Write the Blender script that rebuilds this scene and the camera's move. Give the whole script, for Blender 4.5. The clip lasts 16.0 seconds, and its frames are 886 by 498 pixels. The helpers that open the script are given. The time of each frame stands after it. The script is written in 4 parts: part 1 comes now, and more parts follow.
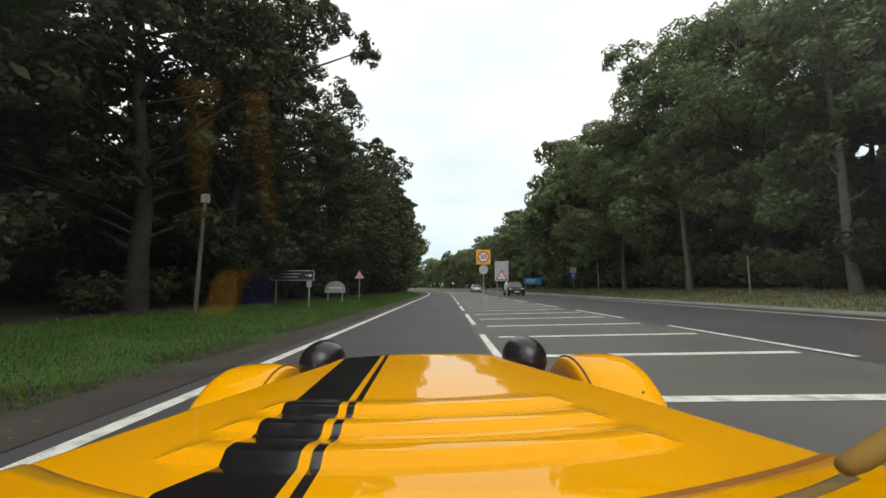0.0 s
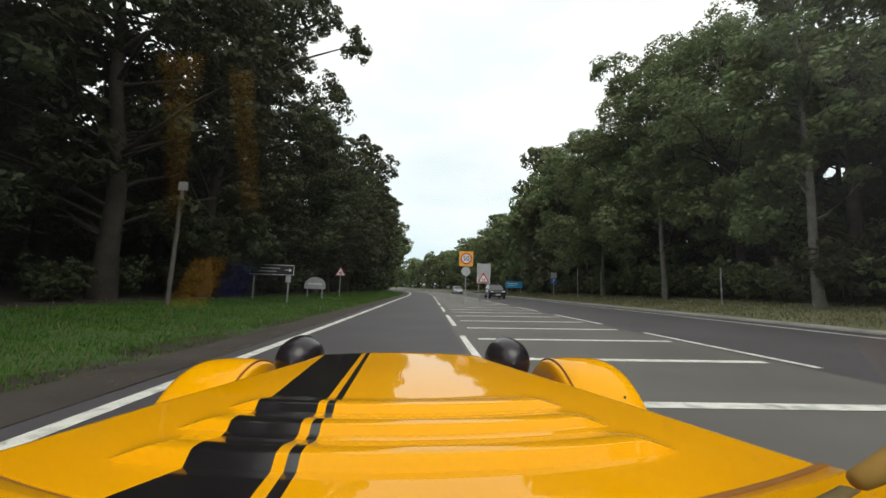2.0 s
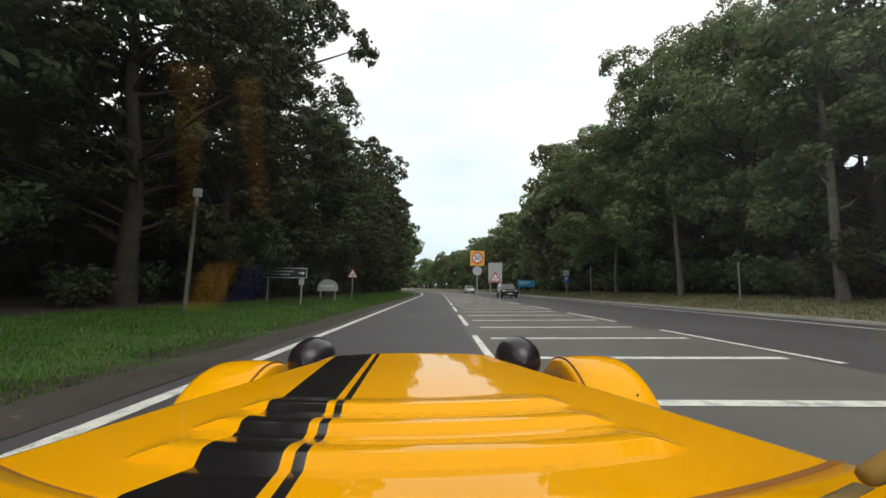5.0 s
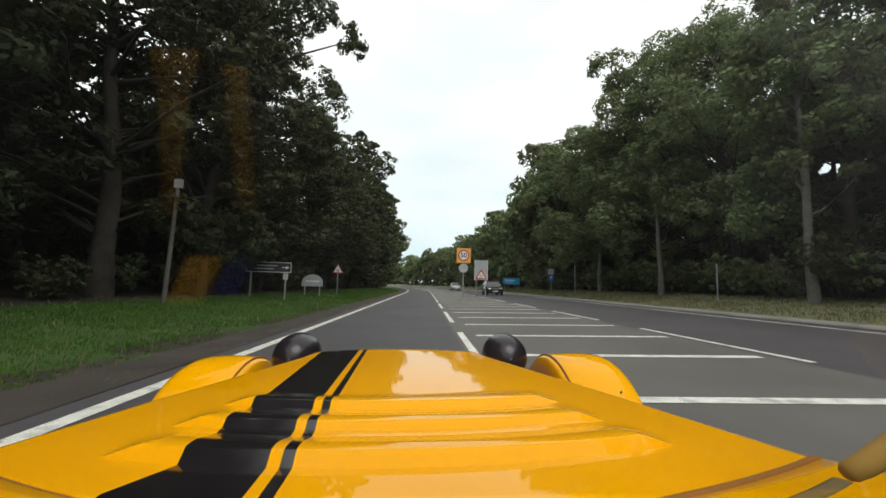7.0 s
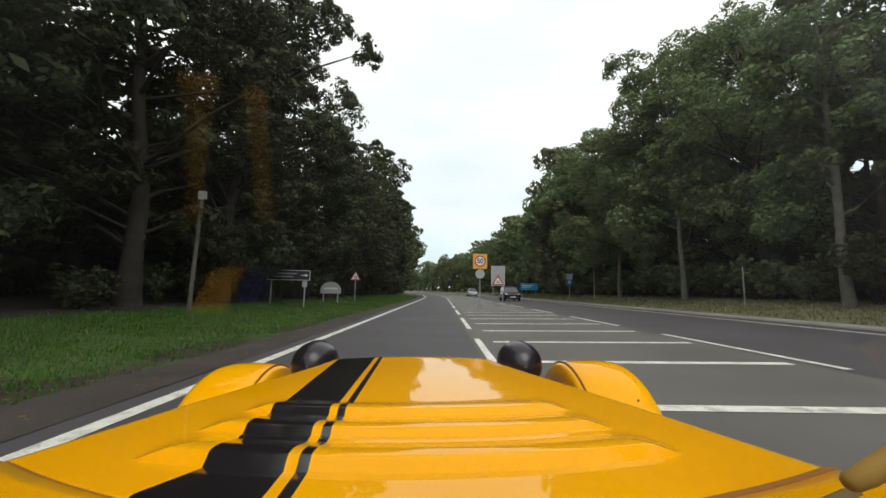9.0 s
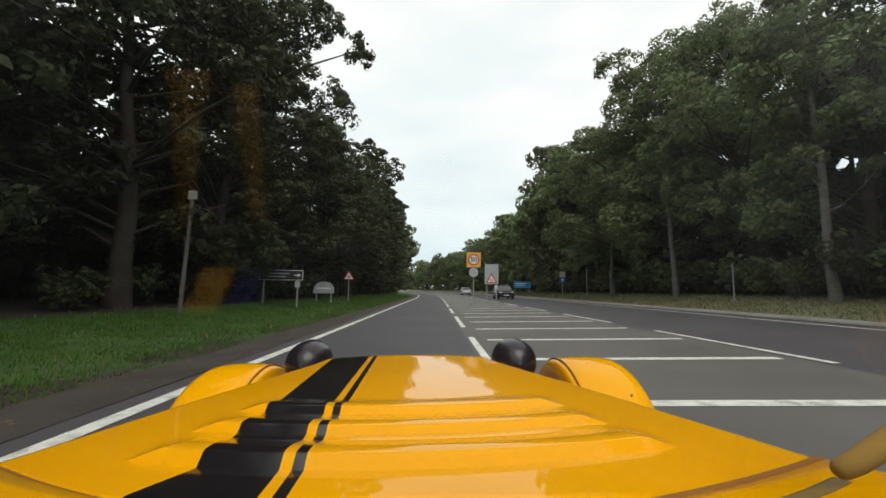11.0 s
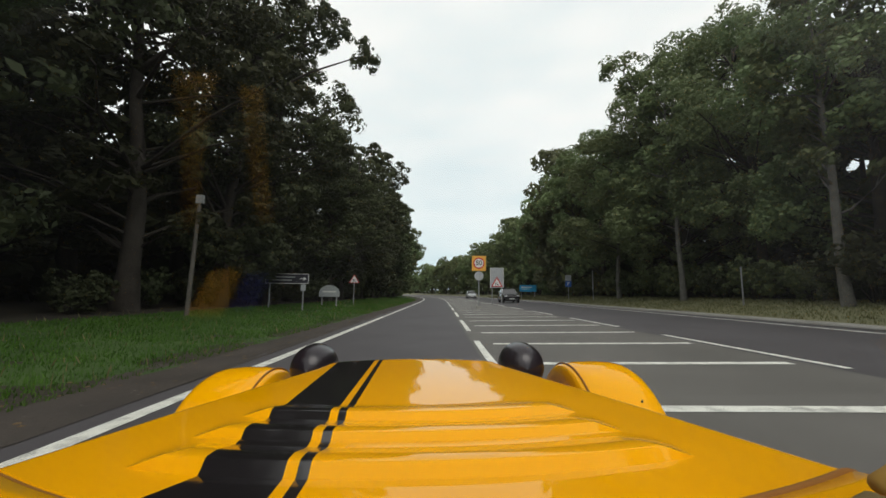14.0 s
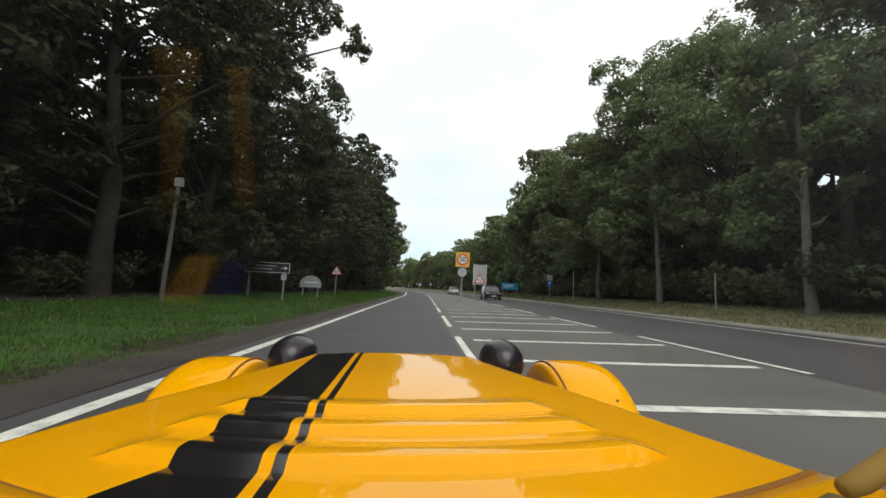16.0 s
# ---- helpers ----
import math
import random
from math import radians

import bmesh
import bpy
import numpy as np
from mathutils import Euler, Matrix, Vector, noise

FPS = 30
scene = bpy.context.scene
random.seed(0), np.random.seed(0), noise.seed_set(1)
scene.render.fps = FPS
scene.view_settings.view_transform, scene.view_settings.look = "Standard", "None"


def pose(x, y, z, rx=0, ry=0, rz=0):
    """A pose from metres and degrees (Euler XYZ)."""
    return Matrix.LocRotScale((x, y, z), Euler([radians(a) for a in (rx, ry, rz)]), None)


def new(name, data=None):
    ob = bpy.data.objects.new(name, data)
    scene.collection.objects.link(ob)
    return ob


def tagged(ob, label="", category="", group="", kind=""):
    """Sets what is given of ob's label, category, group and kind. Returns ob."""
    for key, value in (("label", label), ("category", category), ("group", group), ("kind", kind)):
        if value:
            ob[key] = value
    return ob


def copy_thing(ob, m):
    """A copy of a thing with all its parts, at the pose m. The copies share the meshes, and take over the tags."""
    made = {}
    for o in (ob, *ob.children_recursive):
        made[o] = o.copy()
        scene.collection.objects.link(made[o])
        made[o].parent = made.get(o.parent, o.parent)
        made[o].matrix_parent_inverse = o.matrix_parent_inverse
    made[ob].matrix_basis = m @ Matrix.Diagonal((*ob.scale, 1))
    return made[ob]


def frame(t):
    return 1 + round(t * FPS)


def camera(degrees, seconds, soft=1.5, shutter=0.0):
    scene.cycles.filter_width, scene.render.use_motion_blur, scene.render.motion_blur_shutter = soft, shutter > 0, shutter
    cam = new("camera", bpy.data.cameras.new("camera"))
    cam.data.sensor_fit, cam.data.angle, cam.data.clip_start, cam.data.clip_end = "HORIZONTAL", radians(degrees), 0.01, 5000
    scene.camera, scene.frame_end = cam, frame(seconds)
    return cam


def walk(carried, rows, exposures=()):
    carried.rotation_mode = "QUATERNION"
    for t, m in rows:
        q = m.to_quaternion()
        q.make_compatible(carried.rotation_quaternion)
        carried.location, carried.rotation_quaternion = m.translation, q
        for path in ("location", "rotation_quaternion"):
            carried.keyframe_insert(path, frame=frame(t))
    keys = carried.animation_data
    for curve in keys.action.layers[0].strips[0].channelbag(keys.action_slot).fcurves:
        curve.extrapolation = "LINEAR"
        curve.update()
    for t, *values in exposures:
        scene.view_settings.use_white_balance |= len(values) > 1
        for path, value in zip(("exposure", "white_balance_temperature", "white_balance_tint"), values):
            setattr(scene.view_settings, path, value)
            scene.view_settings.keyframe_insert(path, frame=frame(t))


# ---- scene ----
LENS = 100.0
cam = camera(LENS, 16.0, soft=1.55)
walk(cam, [
    (0.0, pose(0.0066, -0.0027, 0.9818, 95.97, 0.17, 0.52)),
    (0.5, pose(0.0015, 0.0172, 0.9708, 95.92, -0.74, -1.00)),
    (1.0, pose(0.0041, 0.0186, 0.9695, 96.18, -1.04, -1.17)),
    (1.5, pose(-0.0035, 0.0129, 0.9741, 96.47, -1.61, -1.12)),
    (2.0, pose(-0.0078, 0.0265, 0.9729, 96.11, -1.94, -2.32)),
    (2.5, pose(-0.0109, 0.0216, 0.9736, 96.07, -1.84, -2.23)),
    (3.0, pose(0.0071, 0.0037, 0.9780, 96.10, -0.04, -0.09)),
    (5.5, pose(0.0011, 0.0255, 0.9720, 96.06, -1.52, -1.13)),
    (6.0, pose(-0.0054, 0.0230, 0.9740, 96.06, -2.24, -2.47)),
    (6.5, pose(-0.0110, 0.0280, 0.9707, 96.28, -2.65, -3.33)),
    (7.0, pose(-0.0052, 0.0279, 0.9715, 95.64, -1.71, -2.68)),
    (7.5, pose(-0.0062, 0.0289, 0.9715, 95.76, -1.45, -2.33)),
    (8.0, pose(0.0048, 0.0186, 0.9762, 95.48, -0.36, -0.30)),
    (8.5, pose(0.0053, 0.0122, 0.9775, 95.84, -0.73, 0.26)),
    (9.0, pose(0.0062, 0.0087, 0.9783, 96.50, -1.22, -0.09)),
    (11.5, pose(0.0025, 0.0102, 0.9750, 96.18, -0.80, -1.30)),
    (12.0, pose(-0.0031, 0.0140, 0.9764, 96.04, -1.71, -2.00)),
    (12.5, pose(0.0096, 0.0125, 0.9778, 96.14, 0.07, 1.64)),
    (13.0, pose(0.0042, 0.0317, 0.9735, 95.39, -0.39, 0.55)),
    (13.5, pose(0.0102, 0.0012, 0.9795, 95.93, 0.16, 1.45)),
    (14.0, pose(0.0007, 0.0231, 0.9741, 96.87, -0.76, -0.26)),
    (14.5, pose(0.0050, 0.0014, 0.9785, 96.55, -0.57, 0.38)),
    (15.0, pose(0.0190, 0.0010, 0.9821, 96.08, 0.16, 1.94)),
    (15.5, pose(0.0089, 0.0076, 0.9800, 96.62, -0.92, 0.52)),
    (16.0, pose(-0.0038, 0.0291, 0.9736, 96.22, -2.85, -2.93)),
], exposures=[(0, 0.05), (9.0, 0.05), (11.5, -0.08), (12.0, -0.12), (12.5, -0.18), (13.0, -0.25), (13.5, -0.22), (14.0, -0.15), (14.5, -0.12), (15.0, -0.18), (15.5, -0.05), (16.0, 0.08)])

# ---- light ----
EYE = 0.98
world = bpy.data.worlds.new("overcast")
scene.world = world
world.use_nodes = True
wn, wl = world.node_tree.nodes, world.node_tree.links
wn.clear()
w_out = wn.new("ShaderNodeOutputWorld")
w_bg = wn.new("ShaderNodeBackground")
w_sky = wn.new("ShaderNodeTexSky")
w_sky.sky_type, w_sky.sun_disc = "NISHITA", False
w_sky.sun_elevation, w_sky.sun_rotation = radians(50), radians(200)
w_geo = wn.new("ShaderNodeTexCoord")
w_map = wn.new("ShaderNodeMapping")
w_map.inputs["Scale"].default_value = (1.6, 1.6, 5.0)
w_noise = wn.new("ShaderNodeTexNoise")
w_noise.inputs["Scale"].default_value, w_noise.inputs["Detail"].default_value = 1.7, 5
w_noise.inputs["Roughness"].default_value = 0.5
w_ramp = wn.new("ShaderNodeValToRGB")
w_ramp.color_ramp.elements[0].position, w_ramp.color_ramp.elements[0].color = 0.28, (0.83, 0.925, 0.955, 1)
w_ramp.color_ramp.elements[1].position, w_ramp.color_ramp.elements[1].color = 0.58, (1.02, 1.045, 1.04, 1)
w_mul = wn.new("ShaderNodeVectorMath")
w_mul.operation = "SCALE"
w_mul.inputs["Scale"].default_value = 0.10
w_mix = wn.new("ShaderNodeMixRGB")
w_mix.inputs["Fac"].default_value = 0.92
wl.new(w_geo.outputs["Generated"], w_map.inputs["Vector"])
wl.new(w_map.outputs["Vector"], w_noise.inputs["Vector"])
wl.new(w_noise.outputs["Fac"], w_ramp.inputs["Fac"])
wl.new(w_sky.outputs["Color"], w_mul.inputs[0])
wl.new(w_mul.outputs["Vector"], w_mix.inputs["Color1"])
w_sep, w_low, w_tint = wn.new("ShaderNodeSeparateXYZ"), wn.new("ShaderNodeValToRGB"), wn.new("ShaderNodeMixRGB")
w_low.color_ramp.elements[0].position, w_low.color_ramp.elements[0].color = 0.03, (0.76, 0.86, 0.90, 1)
w_low.color_ramp.elements[1].position, w_low.color_ramp.elements[1].color = 0.42, (1.03, 1.02, 1.01, 1)
w_tint.blend_type, w_tint.inputs["Fac"].default_value = "MULTIPLY", 1.0
wl.new(w_geo.outputs["Generated"], w_sep.inputs[0])
wl.new(w_sep.outputs["Z"], w_low.inputs["Fac"])
wl.new(w_ramp.outputs["Color"], w_tint.inputs["Color1"])
wl.new(w_low.outputs["Color"], w_tint.inputs["Color2"])
wl.new(w_tint.outputs["Color"], w_mix.inputs["Color2"])
wl.new(w_mix.outputs["Color"], w_bg.inputs["Color"])
w_bg.inputs["Strength"].default_value = 1.2
wl.new(w_bg.outputs["Background"], w_out.inputs["Surface"])

sun = new("sun", bpy.data.lights.new("sun", "SUN"))
sun.data.energy, sun.data.angle, sun.data.color = 1.5, radians(40), (1.0, 0.97, 0.92)
sun.matrix_world = pose(0, 0, 40, 40, 0, 20)

# ---- materials ----
def shader(name, rough=0.8, metal=0.0):
    m = bpy.data.materials.new(name)
    m.use_nodes = True
    b = m.node_tree.nodes["Principled BSDF"]
    b.inputs["Roughness"].default_value, b.inputs["Metallic"].default_value = rough, metal
    return m, m.node_tree.nodes, m.node_tree.links, b


def noise_mat(name, dark, light, scale=4.0, fine=60.0, rough=0.8, bump=0.3, metal=0.0, lo=0.3, hi=0.7, depth=0.01, spec=0.5):
    """Two scales of variation between two colours, with fine relief."""
    m, n, l, b = shader(name, rough, metal)
    b.inputs["Specular IOR Level"].default_value = spec
    tc = n.new("ShaderNodeTexCoord")
    a = n.new("ShaderNodeTexNoise")
    a.inputs["Scale"].default_value, a.inputs["Detail"].default_value = scale, 4
    f = n.new("ShaderNodeTexNoise")
    f.inputs["Scale"].default_value, f.inputs["Detail"].default_value = fine, 3
    mix = n.new("ShaderNodeMath")
    mix.operation = "MULTIPLY_ADD"
    mix.inputs[1].default_value = 0.45
    half = n.new("ShaderNodeMath")
    half.operation = "MULTIPLY"
    half.inputs[1].default_value = 0.55
    ramp = n.new("ShaderNodeValToRGB")
    ramp.color_ramp.elements[0].position, ramp.color_ramp.elements[0].color = lo, (*dark, 1)
    ramp.color_ramp.elements[1].position, ramp.color_ramp.elements[1].color = hi, (*light, 1)
    bp = n.new("ShaderNodeBump")
    bp.inputs["Strength"].default_value, bp.inputs["Distance"].default_value = bump, depth
    for t in (a, f):
        l.new(tc.outputs["Object"], t.inputs["Vector"])
    l.new(a.outputs["Fac"], half.inputs[0])
    l.new(f.outputs["Fac"], mix.inputs[0])
    l.new(half.outputs[0], mix.inputs[2])
    l.new(mix.outputs[0], ramp.inputs["Fac"])
    l.new(ramp.outputs["Color"], b.inputs["Base Color"])
    l.new(f.outputs["Fac"], bp.inputs["Height"])
    l.new(bp.outputs["Normal"], b.inputs["Normal"])
    return m


def leaf_mat(name, dark, light, rough=0.6, through_light=0.25):
    """Leaves: each one its own green, browner in places, a little light passing through."""
    m, n, l, b = shader(name, rough)
    b.inputs["Specular IOR Level"].default_value = 0.3
    g = n.new("ShaderNodeNewGeometry")
    tc = n.new("ShaderNodeTexCoord")
    a = n.new("ShaderNodeTexNoise")
    a.inputs["Scale"].default_value = 0.55
    mix = n.new("ShaderNodeMath")
    mix.operation = "MULTIPLY_ADD"
    mix.inputs[1].default_value = 0.24
    half = n.new("ShaderNodeMath")
    half.operation = "MULTIPLY"
    half.inputs[1].default_value = 0.72
    ramp = n.new("ShaderNodeValToRGB")
    ramp.color_ramp.elements[0].position, ramp.color_ramp.elements[0].color = 0.18, (*dark, 1)
    ramp.color_ramp.elements[1].position, ramp.color_ramp.elements[1].color = 0.72, (*light, 1)
    info = n.new("ShaderNodeObjectInfo")
    hsv = n.new("ShaderNodeHueSaturation")
    hue = n.new("ShaderNodeMapRange")
    hue.inputs["To Min"].default_value, hue.inputs["To Max"].default_value = 0.465, 0.52
    val = n.new("ShaderNodeMapRange")
    val.inputs["To Min"].default_value, val.inputs["To Max"].default_value = 0.62, 1.38
    tr = n.new("ShaderNodeBsdfTranslucent")
    ms = n.new("ShaderNodeMixShader")
    ms.inputs["Fac"].default_value = through_light
    l.new(tc.outputs["Object"], a.inputs["Vector"])
    l.new(a.outputs["Fac"], half.inputs[0])
    l.new(g.outputs["Random Per Island"], mix.inputs[0])
    l.new(half.outputs[0], mix.inputs[2])
    l.new(mix.outputs[0], ramp.inputs["Fac"])
    l.new(ramp.outputs["Color"], hsv.inputs["Color"])
    l.new(info.outputs["Random"], hue.inputs["Value"])
    l.new(info.outputs["Random"], val.inputs["Value"])
    l.new(hue.outputs["Result"], hsv.inputs["Hue"])
    l.new(val.outputs["Result"], hsv.inputs["Value"])
    l.new(hsv.outputs["Color"], b.inputs["Base Color"])
    l.new(hsv.outputs["Color"], tr.inputs["Color"])
    l.new(b.outputs["BSDF"], ms.inputs[1])
    l.new(tr.outputs["BSDF"], ms.inputs[2])
    l.new(ms.outputs["Shader"], n["Material Output"].inputs["Surface"])
    return m


def plain(name, col, rough=0.5, metal=0.0, coat=0.0, bump=0.05):
    m = noise_mat(name, tuple(c * 0.86 for c in col), tuple(min(1, c * 1.08) for c in col), 3, 90, rough, bump, metal, depth=0.001)
    m.node_tree.nodes["Principled BSDF"].inputs["Coat Weight"].default_value = coat
    return m


M_ASPHALT = noise_mat("asphalt_new", (0.052, 0.047, 0.050), (0.090, 0.083, 0.089), 0.5, 150, 0.75, 0.5, depth=0.006)
M_ASPHALT_OLD = noise_mat("asphalt_old", (0.088, 0.083, 0.075), (0.155, 0.147, 0.134), 0.6, 130, 0.8, 0.6, depth=0.006)
M_GRAVEL = noise_mat("roadside_grit", (0.028, 0.022, 0.018), (0.076, 0.062, 0.050), 1.2, 45, 0.9, 0.9, depth=0.02)
M_SOIL = noise_mat("woodland_floor", (0.018, 0.014, 0.010), (0.050, 0.042, 0.024), 0.8, 22, 0.95, 0.8, depth=0.04)
M_TURF = noise_mat("turf", (0.022, 0.054, 0.008), (0.064, 0.118, 0.020), 0.9, 40, 0.9, 0.8, depth=0.03)
M_GRASS = leaf_mat("grass_blades", (0.028, 0.074, 0.006), (0.084, 0.178, 0.020), 0.6, 0.3)
M_TURF_PALE = noise_mat("pale_turf", (0.095, 0.098, 0.046), (0.230, 0.225, 0.115), 0.7, 35, 0.9, 0.8, depth=0.03)
M_GRASS_PALE = leaf_mat("pale_grass_blades", (0.110, 0.130, 0.042), (0.260, 0.270, 0.120), 0.6, 0.3)
M_DRY = leaf_mat("dry_grass", (0.12, 0.10, 0.045), (0.25, 0.21, 0.11), 0.7, 0.3)
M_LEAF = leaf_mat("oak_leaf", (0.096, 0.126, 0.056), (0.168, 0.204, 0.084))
# darker copy of the leaf colour, with the wood's shade put in
M_LEAF_SHADED = leaf_mat("shaded_leaf", (0.042, 0.053, 0.025), (0.088, 0.104, 0.044))
M_BARK = noise_mat("bark", (0.024, 0.019, 0.015), (0.080, 0.068, 0.055), 2, 30, 0.9, 0.9, depth=0.03)
M_PALE_BARK = noise_mat("birch_bark", (0.07, 0.065, 0.058), (0.20, 0.19, 0.17), 3, 20, 0.8, 0.6, depth=0.01)
M_KERB = noise_mat("concrete_kerb", (0.20, 0.19, 0.17), (0.36, 0.35, 0.32), 2, 60, 0.85, 0.4)
M_PAINT = noise_mat("road_paint", (0.34, 0.34, 0.31), (0.80, 0.80, 0.73), 6, 70, 0.6, 0.3, lo=0.37, hi=0.53, depth=0.003)
M_STEEL = plain("galvanised_steel", (0.42, 0.43, 0.44), 0.45, 0.8)
M_POST = plain("grey_post_paint", (0.30, 0.31, 0.31), 0.5)
M_TIMBER = noise_mat("weathered_timber", (0.060, 0.054, 0.046), (0.155, 0.142, 0.125), 3, 40, 0.85, 0.6)
M_WHITE = plain("sign_white", (0.75, 0.75, 0.73), 0.4)
M_GREYBACK = plain("sign_grey", (0.38, 0.40, 0.41), 0.45)
M_RED = plain("sign_red", (0.55, 0.03, 0.03), 0.4)
M_BLACK = plain("sign_black", (0.02, 0.02, 0.02), 0.45)
M_ORANGE = plain("sign_yellow", (0.80, 0.40, 0.05), 0.4)
M_BLUE = plain("sign_blue", (0.03, 0.12, 0.42), 0.4)
M_CYAN = plain("board_blue", (0.02, 0.33, 0.62), 0.4)
M_BROWN = plain("sign_dark", (0.03, 0.028, 0.04), 0.4)
M_RUBBER = plain("rubber", (0.02, 0.02, 0.02), 0.8)
M_POD = plain("black_shell", (0.014, 0.009, 0.013), 0.26, 0.0, 0.0)
M_CHROME = plain("chrome", (0.6, 0.6, 0.6), 0.12, 1.0)
M_GLASS = plain("lamp_glass", (0.55, 0.57, 0.6), 0.08, 0.3)
M_DARKGLASS = plain("car_glass", (0.02, 0.022, 0.024), 0.06, 0.0, 0.5)


def car_paint(name, col, stripes=False):
    """Lacquered paint; with stripes, a broad and a narrow black band along the bonnet."""
    m, n, l, b = shader(name, 0.38)
    b.inputs["Coat Weight"].default_value, b.inputs["Coat Roughness"].default_value, b.inputs["Coat IOR"].default_value = 1.0, 0.03, 1.285
    b.inputs["Specular IOR Level"].default_value = 0.0
    tc = n.new("ShaderNodeTexCoord")
    a = n.new("ShaderNodeTexNoise")
    a.inputs["Scale"].default_value = 5
    r = n.new("ShaderNodeValToRGB")
    r.color_ramp.elements[0].color, r.color_ramp.elements[1].color = (*[c * 0.94 for c in col], 1), (*[min(1, c * 1.03) for c in col], 1)
    l.new(tc.outputs["Object"], a.inputs["Vector"])
    l.new(a.outputs["Fac"], r.inputs["Fac"])
    last = r.outputs["Color"]
    if stripes:
        sep = n.new("ShaderNodeSeparateXYZ")
        l.new(tc.outputs["Object"], sep.inputs[0])
        masks = []
        for (x0, s0), (x1, s1) in STRIPES:
            edge = []
            for k, (x, s) in enumerate(((x0, s0), (x1, s1))):
                lin = n.new("ShaderNodeMath")
                lin.operation = "MULTIPLY_ADD"
                lin.inputs[1].default_value, lin.inputs[2].default_value = s, x - 0.55 * s
                cmp = n.new("ShaderNodeMath")
                cmp.operation = "GREATER_THAN" if k == 0 else "LESS_THAN"
                l.new(sep.outputs["Y"], lin.inputs[0])
                if k == 0 and x < -0.2:
                    # the broad band spreads towards the scuttle
                    flare, sub = n.new("ShaderNodeMapRange"), n.new("ShaderNodeMath")
                    flare.inputs["From Min"].default_value, flare.inputs["From Max"].default_value = 0.395, 0.450
                    flare.inputs["To Min"].default_value, flare.inputs["To Max"].default_value = 0.034, 0.0
                    sub.operation = "SUBTRACT"
                    l.new(sep.outputs["Y"], flare.inputs["Value"])
                    l.new(lin.outputs[0], sub.inputs[0])
                    l.new(flare.outputs["Result"], sub.inputs[1])
                    lin = sub
                l.new(sep.outputs["X"], cmp.inputs[0])
                l.new(lin.outputs[0], cmp.inputs[1])
                edge.append(cmp)
            both = n.new("ShaderNodeMath")
            both.operation = "MULTIPLY"
            l.new(edge[0].outputs[0], both.inputs[0])
            l.new(edge[1].outputs[0], both.inputs[1])
            mx = n.new("ShaderNodeMixRGB")
            mx.inputs["Color2"].default_value = (0.012, 0.010, 0.011, 1)
            l.new(both.outputs[0], mx.inputs["Fac"])
            l.new(last, mx.inputs["Color1"])
            last = mx.outputs["Color"]
            masks.append(both)
        # the bands are glossier film than the paint
        either, gloss = n.new("ShaderNodeMath"), n.new("ShaderNodeMath")
        either.operation, gloss.operation = "MAXIMUM", "MULTIPLY_ADD"
        gloss.inputs[1].default_value, gloss.inputs[2].default_value = 0.53, 1.285
        l.new(masks[0].outputs[0], either.inputs[0])
        l.new(masks[1].outputs[0], either.inputs[1])
        l.new(either.outputs[0], gloss.inputs[0])
        l.new(gloss.outputs[0], b.inputs["Coat IOR"])
        haze = n.new("ShaderNodeMath")
        haze.operation = "MULTIPLY_ADD"
        haze.inputs[1].default_value, haze.inputs[2].default_value = 0.09, 0.03
        l.new(either.outputs[0], haze.inputs[0])
        l.new(haze.outputs[0], b.inputs["Coat Roughness"])
    l.new(last, b.inputs["Base Color"])
    return m


# edges of the two bands: place across at 0.55 m ahead, and drift across per metre ahead
STRIPES = [((-0.2555, -0.078), (-0.1572, -0.0438)), ((-0.1436, -0.0428), (-0.1306, -0.0436))]
M_YELLOW = car_paint("yellow_paint", (0.93, 0.415, 0.0003))
M_STRIPED = car_paint("yellow_paint_striped", (0.93, 0.415, 0.0003), True)


# ---- mesh helpers ----
def mesh_ob(name, verts, faces, mat, parent=None, smooth=False, label=""):
    me = bpy.data.meshes.new(name)
    me.from_pydata([tuple(v) for v in verts], [], [tuple(f) for f in faces])
    if smooth:
        me.polygons.foreach_set("use_smooth", [True] * len(me.polygons))
    me.materials.append(mat)
    me.update()
    ob = new(name, me)
    ob.parent = parent
    if label:
        ob["label"] = label
    return ob


def part(name, bm, mat, parent=None, label="", smooth=False):
    me = bpy.data.meshes.new(name)
    bmesh.ops.recalc_face_normals(bm, faces=bm.faces)
    bm.to_mesh(me)
    bm.free()
    if smooth:
        me.polygons.foreach_set("use_smooth", [True] * len(me.polygons))
    me.materials.append(mat)
    ob = new(name, me)
    ob.parent = parent
    if label:
        ob["label"] = label
    return ob


def add_box(bm, c, s, bevel=0.0, rot=None):
    r = bmesh.ops.create_cube(bm, size=1)
    m = Matrix.Translation(c) @ (rot or Matrix()) @ Matrix.Diagonal((*s, 1))
    bmesh.ops.transform(bm, matrix=m, verts=r["verts"])
    if bevel:
        es = list({e for v in r["verts"] for e in v.link_edges})
        bmesh.ops.bevel(bm, geom=es, offset=bevel, segments=2, affect="EDGES", profile=0.6)


def add_tube(bm, a, b, r0, r1, seg=10):
    a, b = Vector(a), Vector(b)
    r = bmesh.ops.create_cone(bm, cap_ends=True, segments=seg, radius1=r0, radius2=r1, depth=(b - a).length)
    m = Matrix.Translation((a + b) / 2) @ (b - a).to_track_quat("Z", "Y").to_matrix().to_4x4()
    bmesh.ops.transform(bm, matrix=m, verts=r["verts"])


def box(name, c, s, mat, parent=None, bevel=0.0, label="", rot=None):
    bm = bmesh.new()
    add_box(bm, c, s, bevel, rot)
    return part(name, bm, mat, parent, label)


